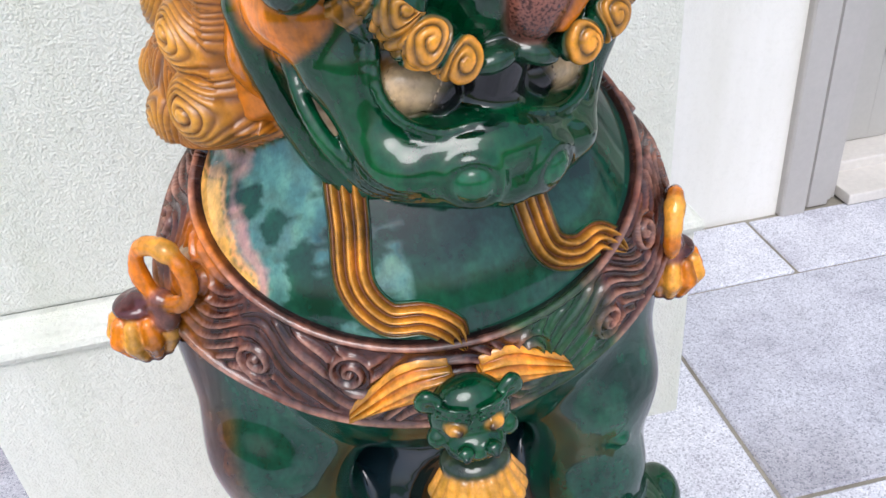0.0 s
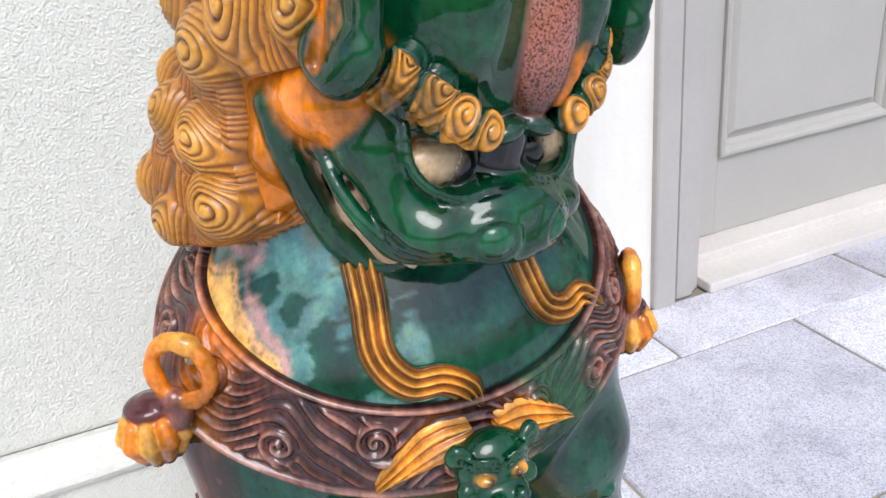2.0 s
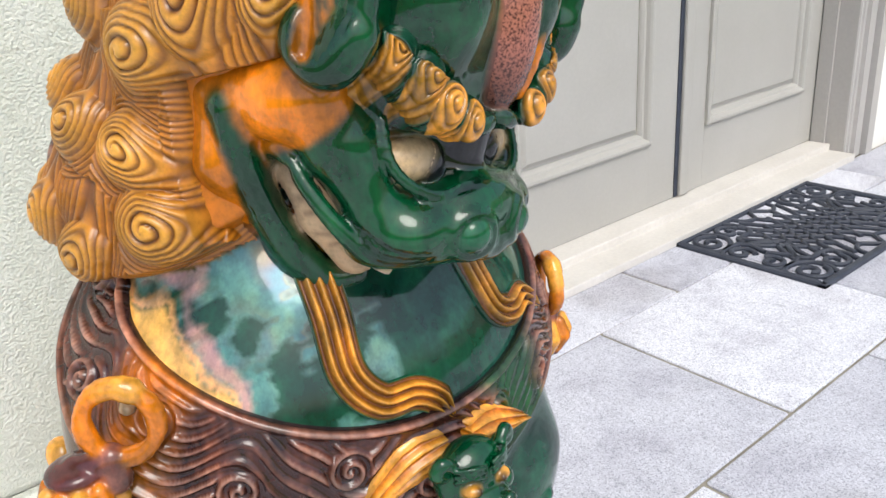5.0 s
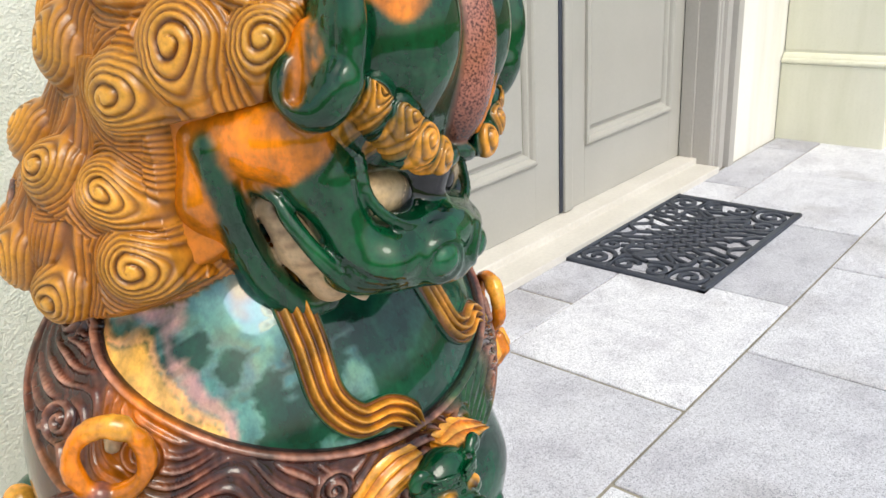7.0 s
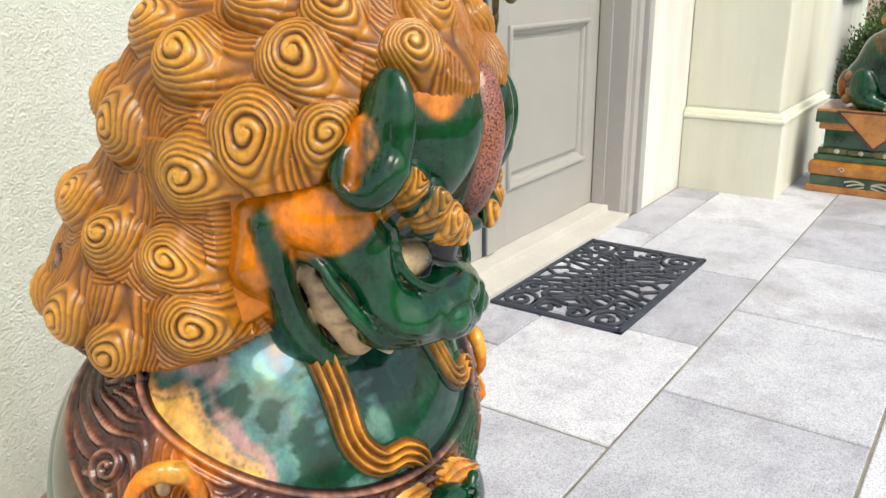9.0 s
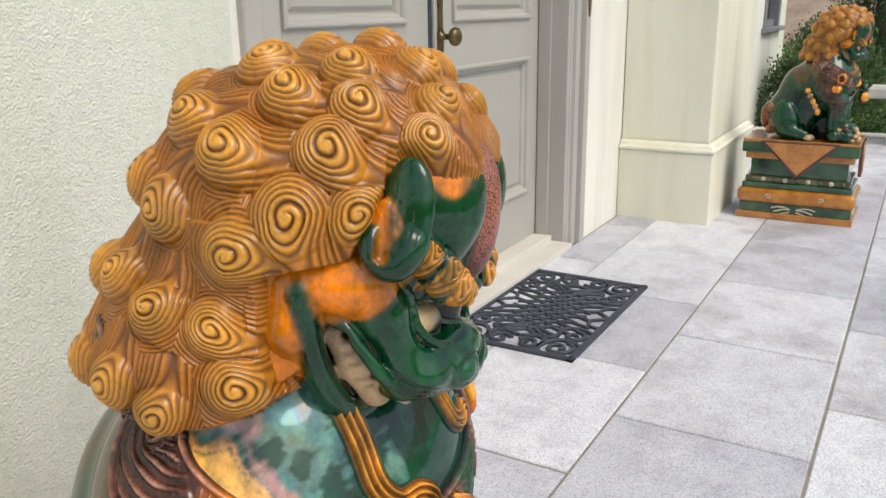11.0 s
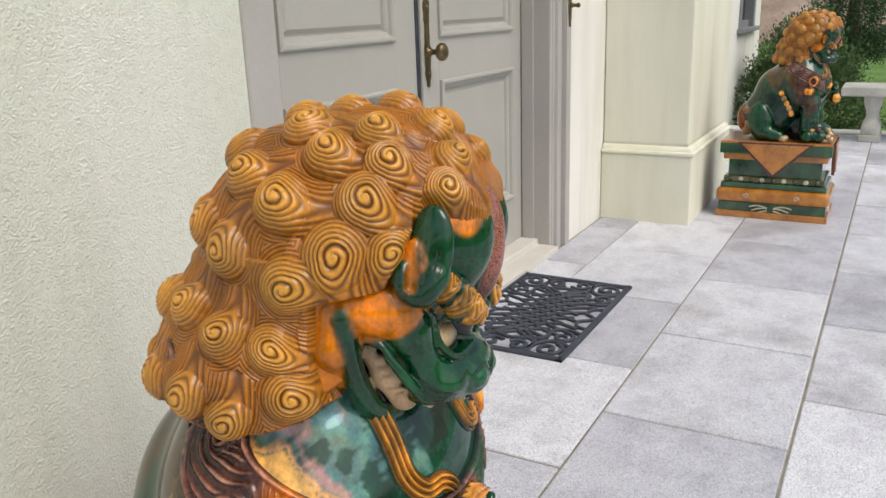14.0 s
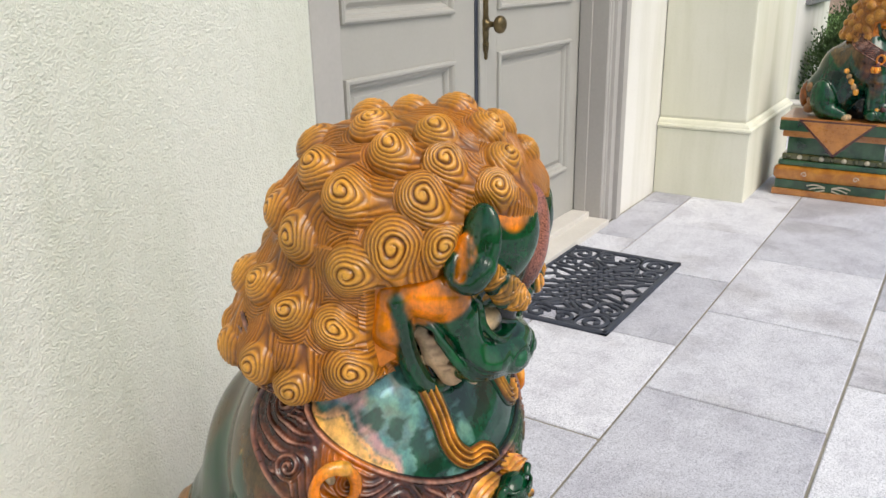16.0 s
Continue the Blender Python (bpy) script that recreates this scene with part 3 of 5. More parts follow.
def strip(pile, field, pts, width, height, colour, ns, nt, sink=0.002, side=None):
    """A carved band laid on the field: width(s), height(s, t), colour(s, t, p); s along, t across from -1 to 1."""
    path = field.onto(spline(pts, ns))
    tan = np.gradient(path, axis=0)
    tan /= np.linalg.norm(tan, axis=1, keepdims=True) + 1e-9
    nrm = field.normal(path)
    across = np.cross(nrm, tan)
    s, t = np.linspace(0, 1, ns), np.linspace(-1, 1, nt)
    S, T = np.meshgrid(s, t, indexing="ij")
    p = path[:, None] + across[:, None] * (T * width(S))[..., None]
    p = field.onto(p.reshape(-1, 3), 4)
    n = field.normal(p)
    h = height(S, T)
    edge = (np.abs(T) > 0.999) | (S < 1e-6) | (S > 1 - 1e-6)
    h = np.where(edge, -sink, h).reshape(-1, 1)
    pile.add(p + n * h, grid_quads(ns, nt)[:, ::-1], colour(S, T, p.reshape(ns, nt, 3)).reshape(-1, 4))


def finer(v, q):
    """Each quad into four."""
    n = len(v)
    e = np.stack([q, np.roll(q, -1, 1)], -1)
    lo, hi = e.min(-1), e.max(-1)
    keys, inv = np.unique((lo * n + hi).ravel(), return_inverse=True)
    inv = inv.reshape(q.shape)
    mid = 0.5 * (v[keys // n] + v[keys % n])
    cen = v[q].mean(1)
    m, c = n + inv, (n + len(keys) + np.arange(len(q)))
    out = [np.stack([q[:, k], m[:, k], c, m[:, k - 1]], -1) for k in range(4)]
    return np.concatenate([v, mid, cen]), np.concatenate(out)


def curled(pile, field, curls, margin, height, pitch, amp, paint, levels, gloss, tail=1.7, soft=0.004):
    """A skin of snail curls on the field: each curl is (place, radius, tail, turn, seed) and its strands run out along tail."""
    v, q, _ = field.skin()
    near = np.full(len(v), 9.0)
    for place, R, go, turn, seed in curls:
        near = np.minimum(near, np.linalg.norm(v - place, axis=1) / R)
    ok = (near < 3.2) & (margin(v, near) > -0.006)
    q = q[ok[q].all(1)]
    used, inv = np.unique(q, return_inverse=True)
    v, q = v[used], inv.reshape(q.shape)
    for _ in range(levels):
        v, q = finer(v, q)
    p = field.onto(v, 3)
    n = field.normal(p)
    best, near = np.full(len(p), 99.0), np.full(len(p), 9.0)
    dome, ridge, out, rise, ahead = (np.zeros(len(p)) for _ in range(5))
    warp = waves(p, 55.0, 9)
    big = float(np.mean([c[1] for c in curls]))
    for place, R, go, turn, seed in curls:
        c = field.onto(np.array(place, float)[None])[0]
        nc = field.normal(c[None])[0]
        tl = np.array(go, float)
        tl = tl - nc * (tl @ nc)
        tl /= np.linalg.norm(tl) + 1e-9
        b = np.cross(nc, tl)
        o = p - c
        u, w, dep = o @ tl, o @ b, o @ nc
        far = np.clip(u / R, 0, 4)
        w = w + turn * R * (0.22 * np.sin(far * 1.5) + 0.06 * warp * np.clip(far, 0, 1.5))
        r = np.sqrt(u * u + w * w + (1.6 * dep) ** 2) / R
        a = np.where(u > 0, 0.70 * np.tanh(u / (0.70 * R)), u / R)
        d = np.hypot(a, w / R)
        D = np.sqrt((np.where(u > 0, u / tail, u) / R) ** 2 + (w / R) ** 2 + (2.2 * dep / R) ** 2)
        th = np.arctan2(w, u) / (2 * math.pi)
        g = np.where(d < 0.40, d / 0.26, 0.40 / 0.26 + (d - 0.40) / pitch)
        ph = g + turn * th * np.where(d < 0.5, 1.0, 1.0) + 0.12 * warp * np.clip(d, 0, 1) + 0.25
        rg = np.where(d < 0.11, 1.0, 0.5 - 0.5 * np.cos(2 * math.pi * ph))
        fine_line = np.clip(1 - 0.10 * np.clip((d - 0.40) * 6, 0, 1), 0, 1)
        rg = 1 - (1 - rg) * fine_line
        dm = np.clip(1 - (r / 1.08) ** 2, 0, 1) ** 0.62
        lock = 0.42 * np.clip(1 - (w / (1.0 * R)) ** 2, 0, 1) * np.clip(1 - (far / (tail + 0.7)) ** 2, 0, 1) * (u > 0)
        mine = D < best
        best = np.where(mine, D, best)
        ridge = np.where(mine, rg, ridge)
        out = np.where(mine, w / R, out)
        ahead = np.where(mine, u / R, ahead)
        dome = np.where(mine, dm, dome)
        rise = np.maximum(rise, np.maximum(dm, lock) * R / big)
        near = np.minimum(near, r)
    m = margin(p, near)
    fade = np.clip(m / soft, 0, 1) ** 0.6
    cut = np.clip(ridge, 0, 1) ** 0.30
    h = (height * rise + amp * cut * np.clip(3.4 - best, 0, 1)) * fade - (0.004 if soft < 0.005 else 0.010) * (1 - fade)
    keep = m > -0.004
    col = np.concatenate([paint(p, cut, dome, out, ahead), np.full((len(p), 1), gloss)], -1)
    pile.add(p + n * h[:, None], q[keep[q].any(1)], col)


def rot(yaw=0.0, pitch=0.0, roll=0.0):
    return np.array(Euler((pitch, roll, yaw)).to_matrix().transposed())


def mane_foot(f):
    """How low the mane hangs, from the nape to the cheek."""
    return np.interp(f, (-0.20, -0.046, 0.0, 0.03), (0.750, 0.748, 0.758, 0.775))


def build_lion():
    F = Field((-1.86, -1.075, 0.37), (-1.40, -0.50, 1.005), 0.0025)
    hax = rot(YAW, 0, LEAN)
    M = Field((-1.84, -1.06, 0.60), (-1.40, -0.62, 1.01), 0.0030)
    MANE = ((hd(0, -0.045, 0.775), (0.117, 0.107, 0.106), 0.02), (hd(0.002, 0.0, 0.868), (0.105, 0.108, 0.108), 0.03), (hd(0.002, 0.052, 0.885), (0.089, 0.074, 0.095), 0.02))
    for at, radii, k in MANE:
        M.ball(at, radii, AMBER, k, hax)
    for s in (-1, 1):
        M.ball(hd(s * 0.032, 0.086, 0.893), (0.035, 0.050, 0.052), AMBER, 0.012, hax)
    # mane core, open before the throat
    for at, radii, k in MANE[:2]:
        F.ball(at, radii, AMBER, k, hax, gloss=0.45)
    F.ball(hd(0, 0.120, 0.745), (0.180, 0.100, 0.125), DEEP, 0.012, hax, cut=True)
    w, g = F.window((-1.86, -1.07, 0.60), (-1.40, -0.60, 0.80), 0.0)
    F.carve(w, g[..., 2] - mane_foot(head_of(g)[1]) - 0.013, AMBER, 0.012, 0.45)
    # trunk, back and haunches
    F.limb(bd(0, -0.830, 0.640), bd(0, -0.715, 0.500), 0.126, 0.128, (0.003, 0.040, 0.024), 0.02)
    F.ball(bd(0, -0.738, 0.604), (0.114, 0.100, 0.122), GREEN, 0.03)
    F.ball(bd(0, -0.840, 0.650), (0.163, 0.133, 0.140), TEAL, 0.02)
    for s in (-1, 1):
        F.ball(bd(s * 0.112, -0.690, 0.475), (0.048, 0.062, 0.095), GREEN, 0.008, rot(0, radians(-10)))
        F.limb(bd(s * 0.128, -0.712, 0.430), bd(s * 0.132, -0.775, 0.410), 0.034, 0.027, GREEN, 0.012)
        for i in (-1, 0, 1):
            F.ball(bd(s * 0.134 + i * 0.016, -0.802, 0.400), (0.012, 0.020, 0.014), CREAM, 0.004)
        # flame locks down the back edge of the foreleg
        for i in range(5):
            F.ball(bd(s * (0.158 - 0.004 * i), -0.778 - 0.012 * i, 0.618 - 0.024 * i), (0.010, 0.0125, 0.0125 + 0.001 * i), (0.52, 0.30, 0.12) if i % 2 else HONEY, 0.003)
        # tail locks
        for y, z, r in ((-0.622, 0.523, 0.024), (-0.660, 0.517, 0.024), (-0.632, 0.461, 0.025), (-0.620, 0.423, 0.024), (-0.656, 0.420, 0.022)):
            F.ball(bd(s * 0.068, y, z), (r, r, r), (0.34, 0.17, 0.07), 0.005, gloss=0.6)
    F.ball(bd(0, -0.600, 0.480), (0.060, 0.040, 0.070), UMBER, 0.010)
    # near-black filler and arch put the shade between the forelegs into the colour
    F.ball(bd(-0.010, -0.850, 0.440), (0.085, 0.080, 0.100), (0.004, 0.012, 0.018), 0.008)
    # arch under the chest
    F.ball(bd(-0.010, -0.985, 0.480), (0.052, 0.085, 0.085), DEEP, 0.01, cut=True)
    # forelegs and paws
    for x in (-0.114, 0.096):
        F.chain([bd(x, -0.865, 0.650), bd(x, -0.902, 0.560), bd(x, -0.905, 0.470), bd(x, -0.905, 0.420)], [0.050, 0.043, 0.038, 0.041], TEAL, 0.02)
        s = -1 if x < 0 else 1
        F.ball(bd(x + s * 0.006, -0.935, 0.415), (0.050, 0.056, 0.030), GREEN, 0.015)
        for i in (-1.5, -0.5, 0.5, 1.5):
            F.ball(bd(x + s * 0.012 + i * 0.024, -0.968 + 0.004 * i * i, 0.412), (0.0145, 0.024, 0.022), GREEN, 0.003)
            F.ball(bd(x + s * 0.012 + i * 0.024, -0.992 + 0.004 * i * i, 0.398), (0.006, 0.012, 0.008), CREAM, 0.003)
    F.ball(bd(0.122, -0.912, 0.418), (0.036, 0.042, 0.030), GREEN, 0.010)
    for x, y in ((0.112, -0.952), (0.137, -0.934), (0.155, -0.905)):
        F.ball(bd(x, y, 0.416), (0.017, 0.023, 0.024), GREEN, 0.003)
    F.ball(bd(0.105, -0.9445, 0.533), (0.0062, 0.0052, 0.0062), TEAL, 0.0015)
    # neck
    F.ball(bd(0.004, -0.858, 0.748), (0.086, 0.052, 0.046), TEAL, 0.05)
    chest = F.twin()
    # head, on a finer grid
    H = Field((-1.765, -1.065, 0.708), (-1.480, -0.815, 0.985), 0.0016)
    H.ball(hd(0.002, 0.052, 0.885), (0.086, 0.071, 0.090), AMBER, 0.02, hax, gloss=0.8)
    H.ball(hd(0, 0.068, 0.880), (0.072, 0.060, 0.080), GREEN, 0.010, hax)
    H.ball(hd(0, 0.055, 0.818), (0.062, 0.046, 0.046), GREEN, 0.010, hax)
    for s in (-1, 1):
        H.ball(hd(s * 0.032, 0.088, 0.888), (0.034, 0.050, 0.054), GREEN, 0.010, hax)
    # throat, coloured dark as if shaded, and bare clay inside the mouth
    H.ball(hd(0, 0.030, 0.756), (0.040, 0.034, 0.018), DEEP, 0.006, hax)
    for s in (-1, 1):
        H.chain([hd(s * 0.061, 0.051, 0.801), hd(s * 0.055, 0.060, 0.780), hd(s * 0.045, 0.068, 0.758)], [0.0125, 0.0140, 0.0115], (0.66, 0.44, 0.26), 0.004, gloss=0.2)
    for s in (-1, 1):
        # cheek falling in towards the eye
        H.chain([hd(s * 0.066, 0.070, 0.846), hd(s * 0.063, 0.077, 0.818), hd(s * 0.053, 0.087, 0.788)], [0.0155, 0.0160, 0.0140], GREEN, 0.012)
        # amber cap and the amber fold behind the jaw
        H.ball(hd(s * 0.076, 0.058, 0.839), (0.021, 0.034, 0.023), AMBER, 0.008, hax)
        H.chain([hd(s * 0.084, 0.026, 0.838), hd(s * 0.082, 0.022, 0.806), hd(s * 0.073, 0.026, 0.780)], [0.0150, 0.0140, 0.0080], AMBER, 0.014)
        # jaw strap from the ear down to the chin
        H.chain(spline([hd(s * 0.0925, 0.036, 0.832), hd(s * 0.0855, 0.037, 0.808), hd(s * 0.0735, 0.038, 0.780), hd(s * 0.0605, 0.042, 0.757), hd(s * 0.046, 0.048, 0.742), hd(s * 0.034, 0.057, 0.742)], 16), list(np.interp(np.linspace(0, 1, 16), (0, 0.3, 0.6, 1), (0.0072, 0.0082, 0.0094, 0.0080))), GREEN, 0.004)
        H.ball(hd(s * 0.0945, 0.036, 0.834), (0.0065, 0.0085, 0.0095), GREEN, 0.002, hax)
        H.chain([hd(s * 0.062, 0.101, 0.859), hd(s * 0.051, 0.108, 0.847), hd(s * 0.042, 0.113, 0.835), hd(s * 0.029, 0.118, 0.8265)], [0.0064, 0.0076, 0.0076, 0.0062], GREEN, 0.006)
    G = H.twin()
    # muzzle: two lobes, the nose and a rolled lip
    H.ball(hd(0, 0.080, 0.776), (0.058, 0.030, 0.019), GREEN, 0.012, hax)
    H.ball(hd(0, 0.103, 0.780), (0.036, 0.0255, 0.0195), GREEN, 0.012, hax)
    for s in (-1, 1):
        H.ball(hd(s * 0.036, 0.094, 0.7735), (0.025, 0.0250, 0.0175), GREEN, 0.010, rot(YAW + s * radians(25), 0, LEAN))
    lip = [hd(0.030 * math.sin(a) + 0.027 * math.sin(a) ** 3, 0.078 + 0.040 * math.cos(a), 0.7615 + 0.004 * abs(math.sin(a))) for a in np.linspace(-1.45, 1.45, 21)]
    H.chain(lip, [0.0068] * 21, GREEN, 0.008)
    H.limb(hd(0, 0.094, 0.796), hd(0, 0.104, 0.822), 0.017, 0.015, INK, 0.005)

    def laid(pts, k=14):
        return H.onto(spline(pts, k))

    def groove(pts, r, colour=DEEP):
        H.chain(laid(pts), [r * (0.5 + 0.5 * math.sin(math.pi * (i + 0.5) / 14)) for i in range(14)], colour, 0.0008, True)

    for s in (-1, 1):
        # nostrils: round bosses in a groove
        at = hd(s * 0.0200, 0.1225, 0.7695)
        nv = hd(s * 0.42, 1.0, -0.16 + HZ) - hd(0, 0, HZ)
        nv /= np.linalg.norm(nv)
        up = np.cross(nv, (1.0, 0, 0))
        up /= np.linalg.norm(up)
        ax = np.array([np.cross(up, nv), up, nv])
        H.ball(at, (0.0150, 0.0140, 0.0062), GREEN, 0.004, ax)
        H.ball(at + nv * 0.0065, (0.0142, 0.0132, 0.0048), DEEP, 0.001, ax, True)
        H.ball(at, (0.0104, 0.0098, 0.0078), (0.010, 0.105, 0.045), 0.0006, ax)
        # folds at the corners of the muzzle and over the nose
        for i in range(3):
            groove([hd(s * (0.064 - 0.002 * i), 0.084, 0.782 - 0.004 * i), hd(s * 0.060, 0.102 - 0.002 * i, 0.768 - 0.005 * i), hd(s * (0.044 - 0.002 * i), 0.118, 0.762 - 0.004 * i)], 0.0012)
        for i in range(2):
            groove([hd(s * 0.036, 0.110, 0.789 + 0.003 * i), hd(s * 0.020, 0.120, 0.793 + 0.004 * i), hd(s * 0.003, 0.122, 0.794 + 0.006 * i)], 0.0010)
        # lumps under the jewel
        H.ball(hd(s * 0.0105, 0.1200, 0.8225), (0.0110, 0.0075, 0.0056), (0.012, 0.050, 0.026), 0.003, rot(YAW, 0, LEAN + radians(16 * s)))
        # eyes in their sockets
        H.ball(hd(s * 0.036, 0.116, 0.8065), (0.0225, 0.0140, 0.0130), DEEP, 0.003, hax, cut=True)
        out = rot(YAW + s * radians(24), 0, LEAN + radians(10 * s))
        H.ball(hd(s * 0.0385, 0.0955, 0.8060), (0.0185, 0.0085, 0.0112), CREAM, 0.0010, out, gloss=0.62)
        H.ball(hd(s * 0.0250, 0.1000, 0.8045), (0.0092, 0.0072, 0.0108), INK, 0.0010, hax, gloss=0.8)
        rim = [hd(s * 0.0535, 0.095, 0.828), hd(s * 0.0540, 0.099, 0.809), hd(s * 0.046, 0.106, 0.796), hd(s * 0.031, 0.111, 0.790), hd(s * 0.014, 0.114, 0.793)]
        H.chain(spline(rim, 14), [0.0027] * 14, GREEN, 0.0020)
        # lips round the open mouth, hollows and tooth rows in the clay
        lips = [hd(s * 0.0735, 0.040, 0.802), hd(s * 0.0775, 0.046, 0.812), hd(s * 0.0790, 0.059, 0.811), hd(s * 0.0775, 0.0695, 0.797), hd(s * 0.0720, 0.0785, 0.782), hd(s * 0.0630, 0.0840, 0.769), hd(s * 0.055, 0.086, 0.763)]
        H.chain(spline(lips, 22), list(np.linspace(0.0028, 0.0040, 22)), GREEN, 0.0030)
        H.chain(spline([hd(s * 0.0775, 0.0415, 0.804), hd(s * 0.0805, 0.047, 0.8145), hd(s * 0.0812, 0.056, 0.8145)], 9), [0.0022] * 9, AMBER, 0.001)
        # hollows and tooth lines get darker browns, shade put into the colour
        for (f, z, l), r in (((0.0590, 0.8030, 0.072), 0.0046), ((0.0650, 0.7935, 0.068), 0.0030), ((0.0745, 0.7740, 0.058), 0.0034)):
            H.limb(hd(s * (l + 0.010), f, z), hd(s * (l - 0.010), f, z), r, r * 0.8, (0.05, 0.022, 0.014), 0.0008, True, 0.1)
        for i in range(5):
            f, z = 0.053 + 0.0032 * i, 0.797 - 0.0075 * i
            q = laid([hd(s * (0.074 - 0.004 * i), f, z), hd(s * (0.070 - 0.004 * i), f + 0.005, z + 0.001), hd(s * (0.068 - 0.004 * i), f + 0.010, z + 0.003)], 6)
            H.chain(q, [0.0010] * 6, (0.34, 0.20, 0.11), 0.0006, True, 0.2)
        H.chain([hd(s * 0.0555, 0.0865, 0.7655), hd(s * 0.053, 0.089, 0.759)], [0.0046, 0.0040], (0.72, 0.60, 0.46), 0.001, gloss=0.8)
        H.chain([hd(s * 0.0500, 0.086, 0.7575), hd(s * 0.047, 0.090, 0.7535)], [0.0040, 0.0030], (0.66, 0.50, 0.36), 0.001, gloss=0.6)
    # the jewel on the brow, and the folds beside it
    H.ball(hd(0.008, 0.1180, 0.873), (0.0200, 0.0215, 0.049), RUST, 0.0010, rot(YAW, radians(4), LEAN), gloss=0.70)
    for s in (-1, 1):
        if s > 0:
            H.chain(spline([hd(0.007 + s * 0.015, 0.112, 0.936), hd(0.007 + s * 0.0250, 0.124, 0.898), hd(0.007 + s * 0.0235, 0.125, 0.860), hd(0.007 + s * 0.013, 0.123, 0.834)], 12), [0.0035 + 0.0030 * math.sin(math.pi * i / 11) for i in range(12)], AMBER, 0.003)
        # ears: upright leaves whose foot curls back into a hooked lobe
        fw = 0.010 if s > 0 else 0.0
        tilt = rot(YAW + s * radians(14), radians(4), LEAN)
        H.ball(hd(s * 0.079, 0.1010 + fw, 0.886), (0.0090, 0.0180, 0.0315), GREEN, 0.003, tilt)
        H.chain(spline([hd(s * 0.082, 0.104 + fw, 0.866), hd(s * 0.086, 0.096 + fw, 0.854), hd(s * 0.089, 0.088 + fw, 0.855), hd(s * 0.092, 0.0825 + fw, 0.863), hd(s * 0.090, 0.0830 + fw, 0.873)], 12), list(np.linspace(0.0115, 0.0055, 12)), GREEN, 0.003)
        H.ball(hd(s * 0.085, 0.0885 + fw, 0.868), (0.0075, 0.0120, 0.025), AMBER, 0.002, tilt)
        H.chain([hd(s * 0.097, 0.0900 + fw, 0.860), hd(s * 0.095, 0.0905 + fw, 0.872), hd(s * 0.092, 0.0895 + fw, 0.884)], [0.0040, 0.0036, 0.002], AMBER, 0.001, True)
        for i in range(4):
            groove([hd(s * 0.10, 0.097 + fw + 0.005 * i, 0.856 + 0.003 * i), hd(s * 0.10, 0.0965 + fw + 0.0055 * i, 0.880), hd(s * 0.10, 0.095 + fw + 0.005 * i, 0.906 - 0.002 * i)], 0.0010, (0.003, 0.045, 0.018))
    P = Pile()

    # chest ribbons
    def ribbon(pts, w0):
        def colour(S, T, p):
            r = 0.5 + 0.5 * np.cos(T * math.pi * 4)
            # gaps between the strands coloured darker where shade would lie
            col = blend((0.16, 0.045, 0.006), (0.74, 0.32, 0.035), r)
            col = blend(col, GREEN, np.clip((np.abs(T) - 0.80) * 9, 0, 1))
            return np.concatenate([col, np.full((*S.shape, 1), 0.85)], -1)
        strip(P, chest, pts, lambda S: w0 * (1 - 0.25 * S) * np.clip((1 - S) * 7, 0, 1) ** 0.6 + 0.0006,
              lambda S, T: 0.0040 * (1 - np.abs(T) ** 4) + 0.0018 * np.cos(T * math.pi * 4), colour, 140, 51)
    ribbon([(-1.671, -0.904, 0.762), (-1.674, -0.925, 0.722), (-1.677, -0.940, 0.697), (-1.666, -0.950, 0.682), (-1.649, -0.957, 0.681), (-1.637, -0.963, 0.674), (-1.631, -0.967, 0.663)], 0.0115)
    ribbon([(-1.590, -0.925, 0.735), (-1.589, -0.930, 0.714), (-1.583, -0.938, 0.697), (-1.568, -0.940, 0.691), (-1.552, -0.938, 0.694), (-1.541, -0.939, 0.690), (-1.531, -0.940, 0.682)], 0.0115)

    # collar
    def collar_pts(drop):
        pts = []
        for a in np.linspace(-128, 128, 25):
            r = radians(a)
            y = -0.845 - 0.135 * math.cos(r)
            pts.append((BX + 0.160 * math.sin(r), y, 0.638 + 0.72 * (y + 0.98) + drop))
        return pts

    def collar_height(S, T):
        x = S * 13.5
        rim = np.exp(-((np.abs(T) - 0.88) / 0.07) ** 2)
        bend = 0.42 * np.sin(x * math.pi) + 0.10 * np.sin(x * 7.3 + 1.0)
        strand = (0.5 + 0.5 * np.cos(2 * math.pi * (T - bend) * (3.5 + 0.5 * np.sin(x * 2.1)))) ** 2.2
        strand = strand * (0.75 + 0.25 * np.sin(x * 3.7 + 2.2 * T))
        mid = np.floor(x) + 0.5
        up = np.where((np.floor(x) % 2) < 1, -0.26, 0.26)
        a, b = (x - mid) * 1.5, (T - up) * 0.95
        rr, th = np.hypot(a, b), np.arctan2(b, a)
        scroll = (0.5 + 0.5 * np.cos(2 * math.pi * (rr * 5.2 + np.sign(up) * th / (2 * math.pi)))) ** 1.6
        inside = np.clip((0.40 - rr) * 12, 0, 1)
        body = (strand * (1 - inside) + scroll * inside) * np.clip((0.80 - np.abs(T)) * 9, 0, 1)
        return np.maximum(rim, body ** 1.1)

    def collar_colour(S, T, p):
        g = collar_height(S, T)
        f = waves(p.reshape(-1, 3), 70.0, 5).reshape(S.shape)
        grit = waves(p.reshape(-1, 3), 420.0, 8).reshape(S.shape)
        # grooves and rim edge painted dark as shade lies, ridges worn pale
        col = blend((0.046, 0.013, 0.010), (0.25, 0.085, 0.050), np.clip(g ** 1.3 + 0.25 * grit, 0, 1))
